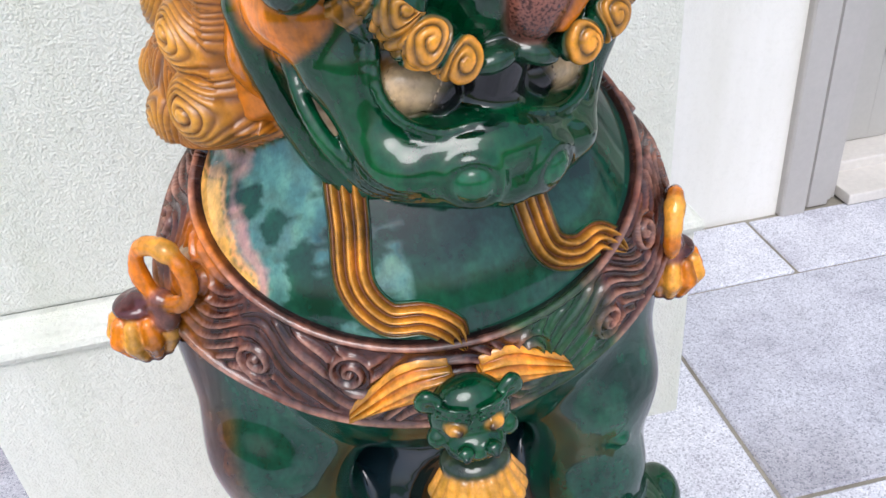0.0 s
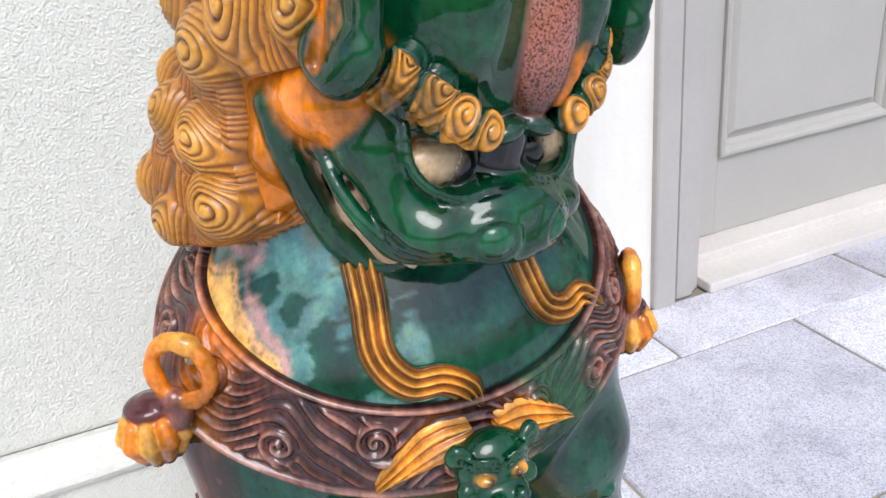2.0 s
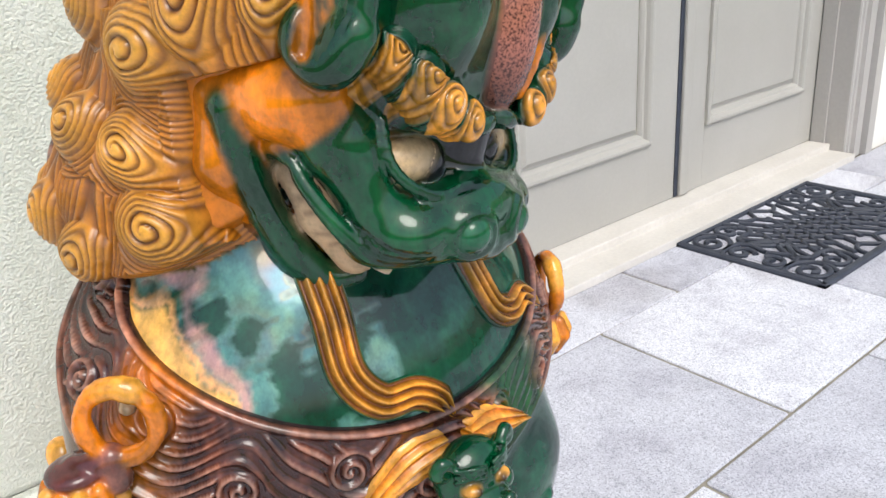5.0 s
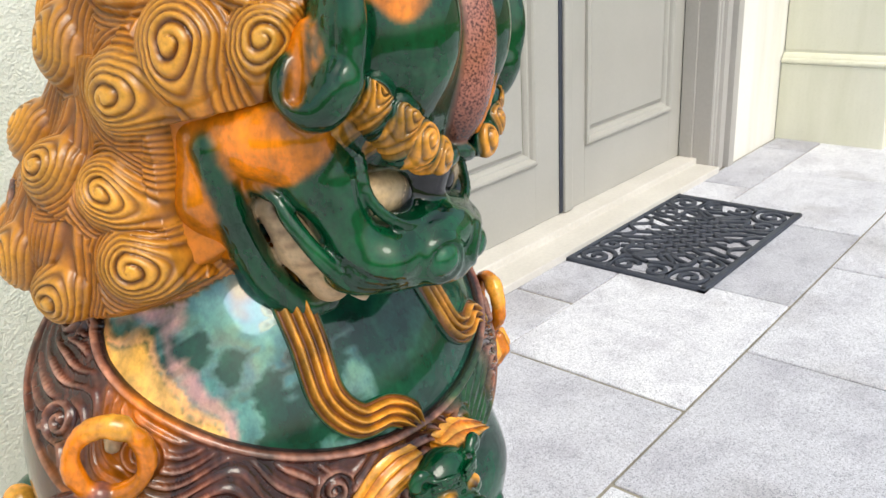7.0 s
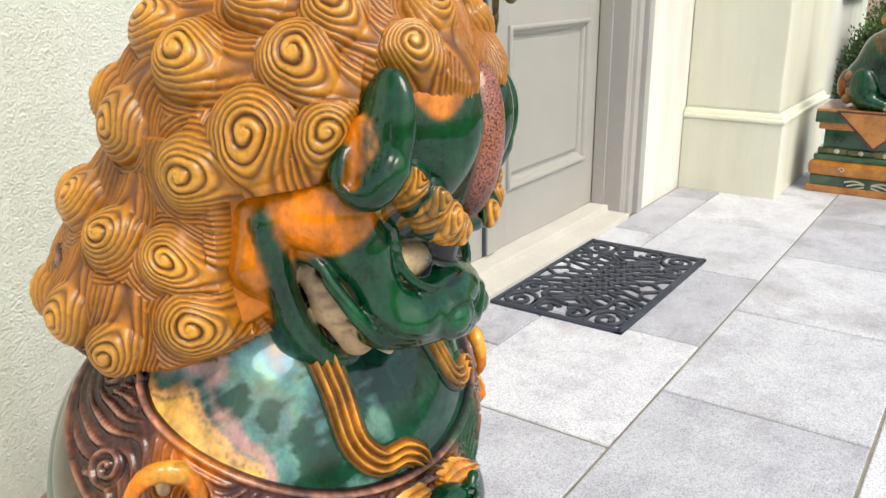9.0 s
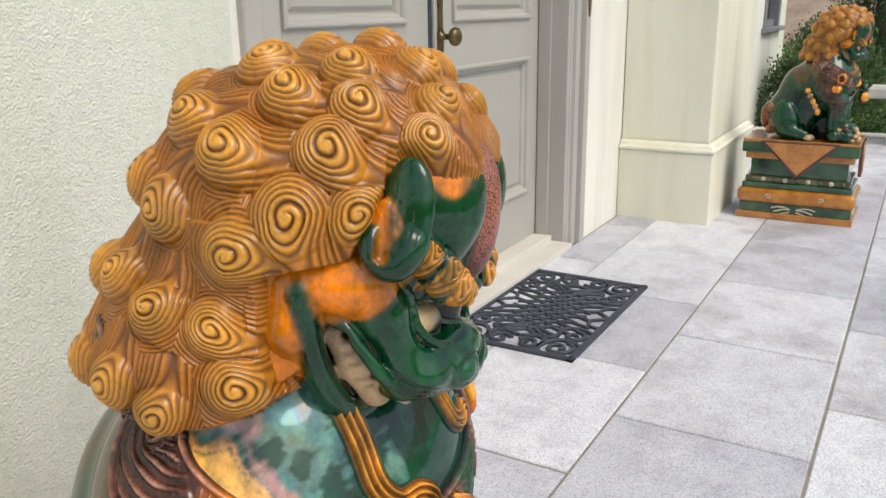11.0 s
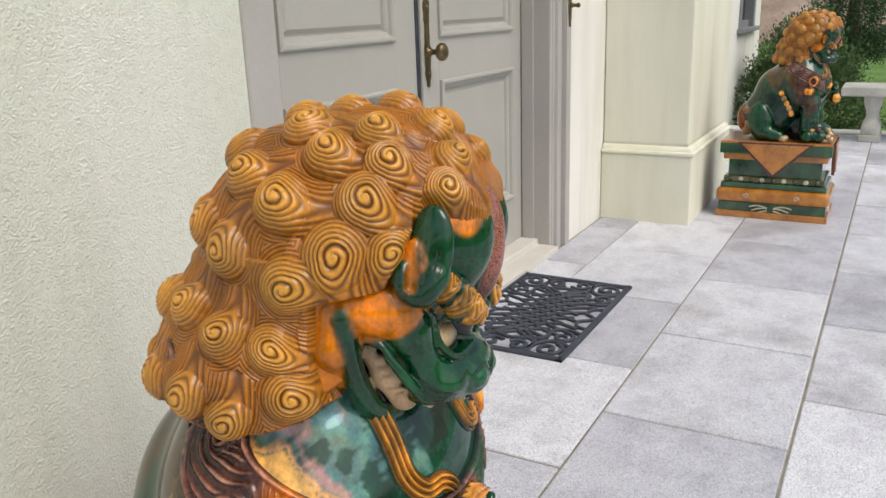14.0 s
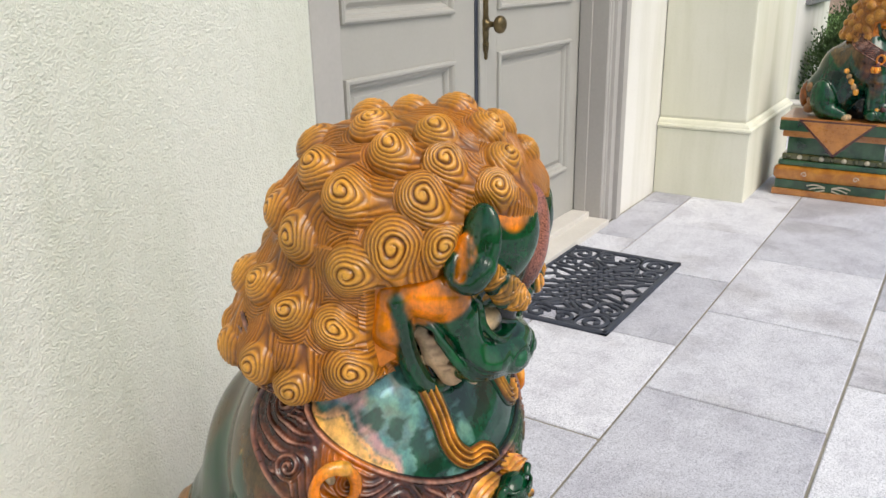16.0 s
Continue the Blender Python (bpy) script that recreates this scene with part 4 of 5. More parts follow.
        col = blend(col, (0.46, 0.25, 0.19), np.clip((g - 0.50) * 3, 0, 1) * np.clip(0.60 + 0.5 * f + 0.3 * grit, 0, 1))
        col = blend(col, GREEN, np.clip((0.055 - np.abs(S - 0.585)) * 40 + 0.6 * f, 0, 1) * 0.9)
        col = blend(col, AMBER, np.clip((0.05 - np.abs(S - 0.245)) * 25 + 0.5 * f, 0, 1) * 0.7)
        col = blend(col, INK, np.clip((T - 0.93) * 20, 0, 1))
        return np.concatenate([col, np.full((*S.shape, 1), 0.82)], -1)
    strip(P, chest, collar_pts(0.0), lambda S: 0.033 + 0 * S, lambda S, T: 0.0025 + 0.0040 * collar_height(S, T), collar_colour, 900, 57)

    # pendant beast head with its bell
    px, py, pz = -0.003, -0.992, 0.637
    K = Field((BX - 0.055, -1.035, 0.555), (BX + 0.050, -0.955, 0.672), 0.0013)
    K.ball(bd(px, py, pz), (0.0225, 0.016, 0.021), GREEN, 0.004)
    K.ball(bd(px, py - 0.012, pz - 0.013), (0.0165, 0.011, 0.0095), GREEN, 0.004)
    K.ball(bd(px, py - 0.004, pz - 0.033), (0.020, 0.017, 0.009), (0.03, 0.05, 0.03), 0.003)
    K.ball(bd(px, py - 0.005, pz - 0.056), (0.022, 0.020, 0.026), UMBER, 0.003)
    for i in range(11):
        a = -1.6 + 0.32 * i
        foot = np.array((math.sin(a), -math.cos(a), 0.0))
        mid = bd(px, py - 0.005, 0)
        K.chain([mid + foot * 0.017 + (0, 0, pz - 0.036), mid + foot * 0.023 + (0, 0, pz - 0.052), mid + foot * 0.021 + (0, 0, pz - 0.068)], [0.003, 0.0052, 0.0042], HONEY, 0.0008)
    for s in (-1, 1):
        K.ball(bd(px + s * 0.0105, py - 0.0135, pz + 0.001), (0.0052, 0.005, 0.0036), HONEY, 0.0008)
        K.ball(bd(px + s * 0.0088, py - 0.0175, pz + 0.001), (0.0022, 0.0022, 0.0026), INK, 0.0004)
        for i in range(3):
            K.chain(spline([bd(px + s * 0.003, py - 0.0165, pz + 0.0065 + 0.0035 * i), bd(px + s * 0.011, py - 0.0155, pz + 0.0095 + 0.003 * i), bd(px + s * 0.018, py - 0.010, pz + 0.0075 + 0.0035 * i)], 8), [0.0013] * 8, GREEN, 0.0006)
        K.chain(spline([bd(px + s * 0.017, py - 0.002, pz + 0.010), bd(px + s * 0.0245, py - 0.003, pz + 0.013), bd(px + s * 0.0225, py - 0.005, pz + 0.019), bd(px + s * 0.017, py - 0.007, pz + 0.016)], 10), list(np.linspace(0.005, 0.003, 10)), GREEN, 0.001)
        K.ball(bd(px + s * 0.0075, py - 0.0225, pz - 0.009), (0.0048, 0.004, 0.0042), GREEN, 0.0008)
        K.ball(bd(px + s * 0.0080, py - 0.0268, pz - 0.010), (0.0018, 0.0015, 0.0016), DEEP, 0.0004)
        K.chain(spline([bd(px + s * 0.001, py - 0.0235, pz - 0.017), bd(px + s * 0.011, py - 0.020, pz - 0.0155), bd(px + s * 0.018, py - 0.011, pz - 0.011)], 8), [0.0015] * 8, DEEP, 0.0005, True)
        K.ball(bd(px + s * 0.019, py - 0.006, pz - 0.010), (0.006, 0.006, 0.007), GREEN, 0.001)
    P.add(*K.skin())
    # rings with tassels at the shoulders
    for s in (-1, 1):
        mid = np.array((-1.779, -0.905, 0.702) if s < 0 else (-1.491, -0.907, 0.673))
        R = Field(mid + (-0.055, -0.055, -0.085), mid + (0.055, 0.055, 0.035), 0.0014)
        out = np.array((-0.57, -0.82, 0.0) if s < 0 else (0.90, -0.44, 0.0))
        sidew = np.array((0.82, -0.57, 0.0) if s < 0 else (0.44, 0.90, 0.0))
        ring = [mid + out * 0.007 + 0.0175 * math.cos(a) * sidew + 0.0195 * math.sin(a) * np.array((0, 0, 1.0)) for a in np.linspace(0, 2 * math.pi, 25)]
        R.chain(ring, [0.0046 + 0.0007 * math.sin(i * 1.1) for i in range(25)], AMBER, 0.001)
        j = 4 if s < 0 else 8
        R.limb(ring[j], ring[j + 1], 0.0066, 0.0062, HONEY, 0.0006)
        R.limb(ring[j + 2], ring[j + 3], 0.0056, 0.0056, HONEY, 0.0006)
        R.limb(mid + out * -0.016, mid + out * -0.006, 0.006, 0.004, CREAM, 0.003)
        low = mid + sidew * (s * 0.008) + np.array((0, 0, -0.0205)) + out * 0.007
        R.limb(low + (0, 0, 0.002), low - (0, 0, 0.010), 0.0072, 0.0085, RUST, 0.0015)
        tc = low + sidew * s * (0.018 if s < 0 else 0.008) + np.array((0, 0, -0.018 if s < 0 else -0.022))
        R.ball(tc + (0, 0, 0.0145), (0.0150, 0.0150, 0.0060), PLUM, 0.001)
        R.limb(low, tc + (0, 0, 0.014), 0.0075, 0.0085, PLUM, 0.001)
        R.ball(tc, (0.0165, 0.0165, 0.0185), UMBER, 0.001)
        for i in range(10):
            a = 2 * math.pi * i / 10
            foot = np.array((math.cos(a), math.sin(a), 0.0))
            R.chain([tc + foot * 0.0150 + (0, 0, 0.007), tc + foot * 0.0172 + (0, 0, -0.003), tc + foot * 0.0130 + (0, 0, -0.013)], [0.0044, 0.0060, 0.0044], HONEY if i % 2 else AMBER, 0.0006)
            R.ball(tc + foot * 0.0105 + (0, 0, -0.0175), (0.0040, 0.0040, 0.0035), PLUM, 0.0006)
        P.add(*R.skin())
    B = F
    # wings of the pendant
    for s in (-1, 1):
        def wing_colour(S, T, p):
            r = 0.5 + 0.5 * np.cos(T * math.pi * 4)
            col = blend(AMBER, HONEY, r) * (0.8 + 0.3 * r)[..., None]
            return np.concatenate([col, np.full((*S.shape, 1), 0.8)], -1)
        pts = [bd(-0.008, -0.99, 0.654), bd(-0.036, -0.985, 0.646), bd(-0.066, -0.968, 0.626)] if s < 0 else [bd(0.006, -0.99, 0.650), bd(0.030, -0.985, 0.645), bd(0.060, -0.970, 0.634)]
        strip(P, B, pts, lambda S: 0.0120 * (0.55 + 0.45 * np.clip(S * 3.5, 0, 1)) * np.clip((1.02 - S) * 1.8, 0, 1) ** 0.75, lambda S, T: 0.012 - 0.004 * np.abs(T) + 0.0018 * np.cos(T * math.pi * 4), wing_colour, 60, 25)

    # the way the glazes ran: brow, then shoulders, back and chest with painted sheen
    v, q, c = H.skin()
    hl, hf, hz = head_of(v)
    wob = waves(v, 60.0, 3)
    face = (hf > 0.07) & (hz > 0.80) & (np.abs(hl) < 0.068)
    drip = hz - 0.915 + 0.026 * np.sin(105 * hl + 1.0) * (hl < 0.05) + 0.010 * wob
    t = np.clip(drip / 0.006, 0, 1) * face
    pale = np.clip(2 * np.sin(150 * hl + 2.0) - 1.3 + wob, 0, 1) * 0.4
    drips = np.array(AMBER) * (1 - pale[:, None]) + np.array((0.74, 0.36, 0.10)) * pale[:, None]
    rusty = np.clip(1 - np.abs(c[:, :3] - np.array(RUST)).sum(1) / 0.10, 0, 1)
    t = t * (1 - rusty)
    c[:, :3] = c[:, :3] * (1 - t[:, None]) + drips * t[:, None]
    # the jewel darkens towards its lower end
    c[:, :3] *= (1 - np.clip((0.858 - hz) / 0.04, 0, 0.6) * rusty)[:, None]
    P.add(v, q, c)
    v, q, c = F.skin()
    wob = waves(v, 60.0, 3)
    fine = waves(v, 190.0, 21)
    back = (v[:, 1] > -0.86) & (v[:, 2] < 0.78) & (v[:, 2] > 0.5)
    t = np.clip((v[:, 2] - 0.690 + 0.07 * np.abs(np.sin(38 * (v[:, 1] + 0.25 * v[:, 0]))) + 0.01 * wob) / 0.02, 0, 1) * back * 0.6
    c[:, :3] = c[:, :3] * (1 - t[:, None]) + np.array((0.16, 0.060, 0.012)) * t[:, None]
    c[:, 3] = np.where(back, np.minimum(c[:, 3], 0.85), c[:, 3])
    t = np.clip((np.abs(v[:, 0] - BX) - 0.126 + 0.008 * wob) / 0.02, 0, 1) * np.clip((v[:, 2] - 0.48 + 0.03 * wob) / 0.05, 0, 1) * np.clip((-0.82 - v[:, 1]) / 0.03, 0, 1) * (v[:, 2] < 0.68) * 0.85
    c[:, :3] = c[:, :3] * (1 - t[:, None]) + blend((0.050, 0.012, 0.014), (0.16, 0.045, 0.006), 0.5 + 0.6 * fine) * t[:, None]
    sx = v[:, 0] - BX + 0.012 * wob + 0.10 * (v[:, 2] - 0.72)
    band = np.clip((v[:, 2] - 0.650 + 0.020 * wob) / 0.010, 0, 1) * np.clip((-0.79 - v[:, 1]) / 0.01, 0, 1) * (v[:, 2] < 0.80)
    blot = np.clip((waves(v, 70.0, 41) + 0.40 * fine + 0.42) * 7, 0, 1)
    # teal blots: opal glaze plus sky reflection put into the colour; others are glaze
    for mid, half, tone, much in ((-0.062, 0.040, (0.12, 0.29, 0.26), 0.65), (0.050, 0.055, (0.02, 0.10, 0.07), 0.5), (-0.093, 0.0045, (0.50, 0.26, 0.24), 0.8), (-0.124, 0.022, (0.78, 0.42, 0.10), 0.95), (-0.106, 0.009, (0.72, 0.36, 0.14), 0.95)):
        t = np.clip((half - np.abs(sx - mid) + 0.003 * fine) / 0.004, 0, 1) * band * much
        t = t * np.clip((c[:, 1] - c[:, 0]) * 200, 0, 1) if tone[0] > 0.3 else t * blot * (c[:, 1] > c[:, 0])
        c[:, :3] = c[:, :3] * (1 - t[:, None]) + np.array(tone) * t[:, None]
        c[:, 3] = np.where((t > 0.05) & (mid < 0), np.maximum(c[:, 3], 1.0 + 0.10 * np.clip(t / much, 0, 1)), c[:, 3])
    # an olive leaf of glaze below each cheek
    for s in (-1, 1):
        a, b = bd(s * 0.076, -0.872, 0.778), bd(s * 0.053, -0.914, 0.733)
        k = np.clip((v - a) @ (b - a) / ((b - a) @ (b - a)), 0, 1)
        d = np.linalg.norm(v - a - k[:, None] * (b - a), axis=1) - 0.0125 * (1 - 0.5 * k ** 3)
        t = np.clip((-d + 0.001 * fine) / 0.0015, 0, 1) * (c[:, 1] > 0.6 * c[:, 0])
        c[:, :3] = c[:, :3] * (1 - t[:, None]) + blend((0.26, 0.11, 0.010), (0.075, 0.085, 0.018), k + 0.4 * wob) * t[:, None]
        c[:, 3] = np.where(t > 0.1, 1.0, c[:, 3])
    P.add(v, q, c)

    # mane curls: sideways, forward, height, radius, and the way their strands run (forward, up)
    rows = [
        (0.112, 0.040, 0.882, 0.0250, 0.3, -1.0), (0.102, 0.079, 0.884, 0.0190, 0.0, -1.0), (0.119, 0.004, 0.859, 0.0225, 1.0, -0.4), (0.117, -0.009, 0.813, 0.0195, 1.0, -0.1), (0.108, 0.0, 0.777, 0.0200, 1.0, 0.35),
        (0.127, -0.046, 0.757, 0.0180, 0.3, 1.0), (0.116, -0.052, 0.823, 0.0190, 0.25, 1.0), (0.103, -0.054, 0.882, 0.0210, 0.5, 1.0), (0.095, -0.093, 0.840, 0.0190, 0.25, 1.0), (0.120, -0.085, 0.773, 0.0190, 0.25, 1.0),
        (0.101, 0.060, 0.924, 0.0220, 1.0, -0.25), (0.099, -0.006, 0.921, 0.0215, 1.0, 0.0), (0.063, 0.108, 0.927, 0.0165, 0.1, -1.0), (0.038, 0.112, 0.952, 0.0165, 0.3, -1.0), (0.056, 0.055, 0.973, 0.0185, 1.0, -0.2),
        (0.079, 0.071, 0.951, 0.0190, 1.0, -0.3), (0.074, 0.023, 0.957, 0.0205, 1.0, -0.1), (0.051, -0.005, 0.978, 0.0195, 1.0, 0.0), (0.077, -0.043, 0.940, 0.0200, 1.0, 0.2), (0.070, -0.089, 0.898, 0.0200, 0.3, 1.0),
        (0.088, -0.134, 0.773, 0.0195, 0.2, 1.0), (0.058, -0.126, 0.836, 0.0200, 0.2, 1.0), (0.038, -0.068, 0.957, 0.0190, 1.0, 0.3), (0.030, -0.112, 0.900, 0.0195, 0.3, 1.0), (0.034, -0.150, 0.775, 0.0200, 0.2, 1.0), (0.018, 0.092, 0.975, 0.0165, 1.0, -0.4)]
    curls = [(hd(0.008, f, z), r, (0, -1.0, 0.1), 1, f * 9) for f, z, r in ((0.054, 0.992, 0.019), (0.010, 0.997, 0.019), (-0.030, 0.985, 0.019), (-0.135, 0.855, 0.020))]
    i = 0
    for l, f, z, r, ahead, up in rows:
        for s in (-1, 1):
            i += 1
            go = hd(0.0, ahead, HZ + up) - hd(0.0, 0.0, HZ)
            curls.append((hd(s * l, f, z), r, go, -s if i % 5 else s, i * 0.37))

    def mane_margin(p, near):
        l, f, z = head_of(p)
        front = np.interp(z, (0.74, 0.775, 0.80, 0.845, 0.857, 0.890, 0.905, 0.918), (0.040, 0.024, 0.020, 0.022, 0.076, 0.088, 0.100, 0.170)) - f
        front = np.where((np.abs(l) < 0.066) & (f > 0.085), 1.0, front)
        fringe = np.where(f > 0.085, 0.4 * (z - 0.890 + 0.007 * np.sin(l * 115)), 1.0)
        low = np.maximum(p[:, 2] - mane_foot(f), 0.020 * (1.06 - near))
        return np.minimum(np.minimum(front, fringe), low)

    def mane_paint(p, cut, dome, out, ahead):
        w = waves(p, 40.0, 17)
        # strand grooves and valleys painted darker, domes paler, shade put into the colour
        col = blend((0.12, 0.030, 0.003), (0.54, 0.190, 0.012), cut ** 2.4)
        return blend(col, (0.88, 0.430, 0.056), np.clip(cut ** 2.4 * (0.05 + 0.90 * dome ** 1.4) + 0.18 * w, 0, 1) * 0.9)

    # brow fans: four curls a side with combed locks below
    brows = []
    for s in (-1, 1):
        for k, (f, l, z, r) in enumerate(((0.112, 0.062, 0.8600, 0.0100), (0.119, 0.051, 0.8480, 0.0110), (0.124, 0.043, 0.8360, 0.0105), (0.129, 0.030, 0.8270, 0.0095))):
            away = hd(s * (l + 0.014), f - 0.012, z - 0.026) - hd(s * l, f, z)
            brows.append((hd(s * l, f, z), r, away, s, 0.3 * k))

    def brow_margin(p, near):
        l, f, z = head_of(p)
        a = np.abs(l)
        under = z - np.interp(a, (0.015, 0.035, 0.055, 0.072), (0.819, 0.817, 0.823, 0.838))
        fan = np.minimum(np.minimum(under, 0.074 - a), np.interp(a, (0.0, 0.025, 0.057, 0.075), (0.818, 0.829, 0.860, 0.862)) - z)
        return np.minimum(np.maximum(fan, 0.0105 * (1.12 - near)), f - 0.06)

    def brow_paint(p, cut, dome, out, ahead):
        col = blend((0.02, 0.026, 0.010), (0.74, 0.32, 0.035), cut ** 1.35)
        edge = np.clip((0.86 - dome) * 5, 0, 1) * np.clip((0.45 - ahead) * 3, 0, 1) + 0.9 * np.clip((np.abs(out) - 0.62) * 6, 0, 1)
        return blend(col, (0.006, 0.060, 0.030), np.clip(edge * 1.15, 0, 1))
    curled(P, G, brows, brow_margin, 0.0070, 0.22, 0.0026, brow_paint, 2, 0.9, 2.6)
    far = Pile()
    far.v, far.q, far.c, far.n = list(P.v), list(P.q), list(P.c), P.n
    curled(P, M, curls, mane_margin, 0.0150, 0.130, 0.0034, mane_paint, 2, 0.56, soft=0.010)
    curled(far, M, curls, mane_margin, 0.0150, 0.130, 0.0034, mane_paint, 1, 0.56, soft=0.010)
    near = P.mesh("guardian_lion", BASE)
    # the mate also has a cub of knotted locks under its paw
    K = Field((-1.62, -1.06, 0.375), (-1.44, -0.84, 0.50), 0.003)
    r = np.random.RandomState(4)
    for i in range(26):
        at = bd(0.095 + 0.042 * r.uniform(-1, 1), -0.955 + 0.055 * r.uniform(-1, 1), 0.412 + 0.036 * r.uniform(-0.6, 1))
        K.ball(at, (0.013, 0.013, 0.013), (PLUM, UMBER, CREAM, HONEY)[i % 4], 0.003)
    far.add(*K.skin())
    return near, far.mesh("guardian_lion", BASE)


lion_mesh, mate_mesh = build_lion()
lion_mesh.materials.append(GLAZE)
mate_mesh.materials.append(GLAZE)
lion = part("guardian_lion", lion_mesh, None, at=BASE)
tagged(lion, "seated ceramic guardian lion statue, green and amber glaze, curled mane", "statue", "pair of guardian lions")
lion_far = part("guardian_lion", mate_mesh, None, at=Matrix.Translation((2.175, -0.770, 0.385)) @ Matrix.Diagonal((-1, 1, 1, 1)))
tagged(lion_far, "seated ceramic guardian lion statue beside the far pier", "statue", "pair of guardian lions")

# ---- pedestals ----
def cloth_corner(w, drop, bm, inset, y):
    """A hanging triangle with a turned rim."""
    outer = [(-w, 0.0), (w, 0.0), (0.0, -drop)]
    cx, cz = 0.0, -drop / 3
    a = [bm.verts.new((x, y, z)) for x, z in outer]
    b = [bm.verts.new((cx + (x - cx) * inset, y - 0.003, cz + (z - cz) * inset)) for x, z in outer]
    c = [bm.verts.new((x, y + 0.012, z)) for x, z in outer]
    for i in range(3):
        j = (i + 1) % 3
        bm.faces.new((a[i], a[j], b[j], b[i]))
        bm.faces.new((c[i], c[j], a[j], a[i]))
    bm.faces.new(b)
    bm.faces.new(c[::-1])
    bmesh.ops.recalc_face_normals(bm, faces=bm.faces)
    return bm


def pedestal(place, label):
    e = thing("pedestal", place, label, "pedestal", "pedestals of the lions")
    w, d = 0.165, 0.255
    part("base_slab", box((-w - 0.004, -d - 0.004, 0.0), (w + 0.004, d + 0.004, 0.032), 0.004), G_TAN, e, "tan glazed base slab")
    part("foot_panel", box((-w + 0.006, -d + 0.006, 0.031), (w - 0.006, d - 0.006, 0.077), 0.003), G_GREEN, e)
    part("roll", box((-w - 0.008, -d - 0.008, 0.076), (w + 0.008, d + 0.008, 0.148), 0.032, 6), G_AMBER, e, "rounded amber glazed roll")
    part("lower_band", box((-w + 0.010, -d + 0.010, 0.147), (w - 0.010, d - 0.010, 0.176), 0.008), G_GREEN, e)
    part("bead_band", box((-w + 0.022, -d + 0.022, 0.175), (w - 0.022, d - 0.022, 0.206), 0.009, 3), G_OLIVE, e)
    part("waist", box((-w + 0.040, -d + 0.040, 0.205), (w - 0.040, d - 0.040, 0.290), 0.003), G_GREEN, e)
    part("upper_band", box((-w + 0.016, -d + 0.016, 0.289), (w - 0.016, d - 0.016, 0.322), 0.006), G_TAN, e)
    part("top_slab", box((-w, -d, 0.321), (w, d, 0.372), 0.005), G_GREEN, e)
    part("top_sheet", box((-w + 0.001, -d + 0.001, 0.3715), (w - 0.001, d - 0.001, 0.385), 0.004), G_TAN, e, "tan glazed top")
    for i in range(9):
        for s in (-1, 1):
            part("bead", lathe([(0.012, 0.0), (0.012, 0.003), (0.008, 0.007), (0.002, 0.008)], 12), G_CREAM if i % 2 else G_OLIVE, e,
                 at=Matrix.Translation((s * (w - 0.0225), -d + 0.055 + i * 0.05, 0.191)) @ pose(0, 0, 0, 0, 90 * s, 0))
    for turn_z, reach, half, face in ((90, w, 0.172, -90), (-90, w, 0.172, 90), (0, d, 0.110, 0)):
        m = pose(0, 0, 0.380, 0, 0, face)
        cloth = part("cloth_corner", cloth_corner(half, 0.172, bmesh.new(), 0.995, -reach - 0.004), G_PLUM, e, "plum border of the hanging cloth", m)
        part("cloth_field", cloth_corner(half - 0.020, 0.172 - 0.024, bmesh.new(), 0.97, -reach - 0.0085), G_TAN, cloth, "orange field of the hanging cloth", Matrix.Translation((0, 0, -0.008)))
        for s in (-1, 1):
            for k in range(3):
                pts = [(s * (0.014 + 0.085 * t), 0.055 - 0.011 * k + 0.010 * math.sin(t * 3.0 + k)) for t in np.linspace(0, 1 - 0.15 * k, 9)]
                leaf = part("scroll", bar([(x * half / 0.172, z) for x, z in pts], 0.006, 0.005), G_CREAM, e)
                leaf.matrix_basis = pose(0, 0, 0, 0, 0, face) @ Matrix.Translation((0, -reach + 0.006, 0)) @ pose(0, 0, 0, 90, 0, 0)
            sc = [(s * (0.115 + 0.014 * math.cos(a) * (1 - a / 9)), 0.112 + 0.014 * math.sin(a) * (1 - a / 9)) for a in np.linspace(0, 7, 18)]
            leaf = part("scroll", bar([(x * half / 0.172, z) for x, z in sc], 0.004, 0.004), G_CREAM, e)
            leaf.matrix_basis = pose(0, 0, 0, 0, 0, face) @ Matrix.Translation((0, -reach - 0.005, 0)) @ pose(0, 0, 0, 90, 0, 0)
    return e


pedestal((BASE[0], BASE[1], 0), "glazed ceramic pedestal with cloth corners under the lion")
pedestal((2.175, BASE[1], 0), "green and amber glazed ceramic pedestal with orange cloth corner")

# ---- doormat ----
mat = thing("doormat", (0.377, -0.224, 0.0), "black rubber doormat with openwork scrolls", "doormat")
W, H = 0.375, 0.225
for pts in ([(-W, -H + 0.011), (W, -H + 0.011)], [(-W, H - 0.011), (W, H - 0.011)], [(-W + 0.011, -H), (-W + 0.011, H)], [(W - 0.011, -H), (W - 0.011, H)]):
    part("border", bar(pts, 0.022, 0.011), RUBBER, mat)


def spiral(cx, cy, r0, r1, a0, a1, n=26):
    return [(cx + (r0 + (r1 - r0) * t) * math.cos(a0 + (a1 - a0) * t), cy + (r0 + (r1 - r0) * t) * math.sin(a0 + (a1 - a0) * t)) for t in np.linspace(0, 1, n)]


def curve(pts, n=20):
    return [(p[0], p[1]) for p in spline([(x, y, 0) for x, y in pts], n)]


def scroll(pts, width=0.0175, height=0.0095):
    part("scroll", bar(pts, width, height, 0.0003), RUBBER, mat)


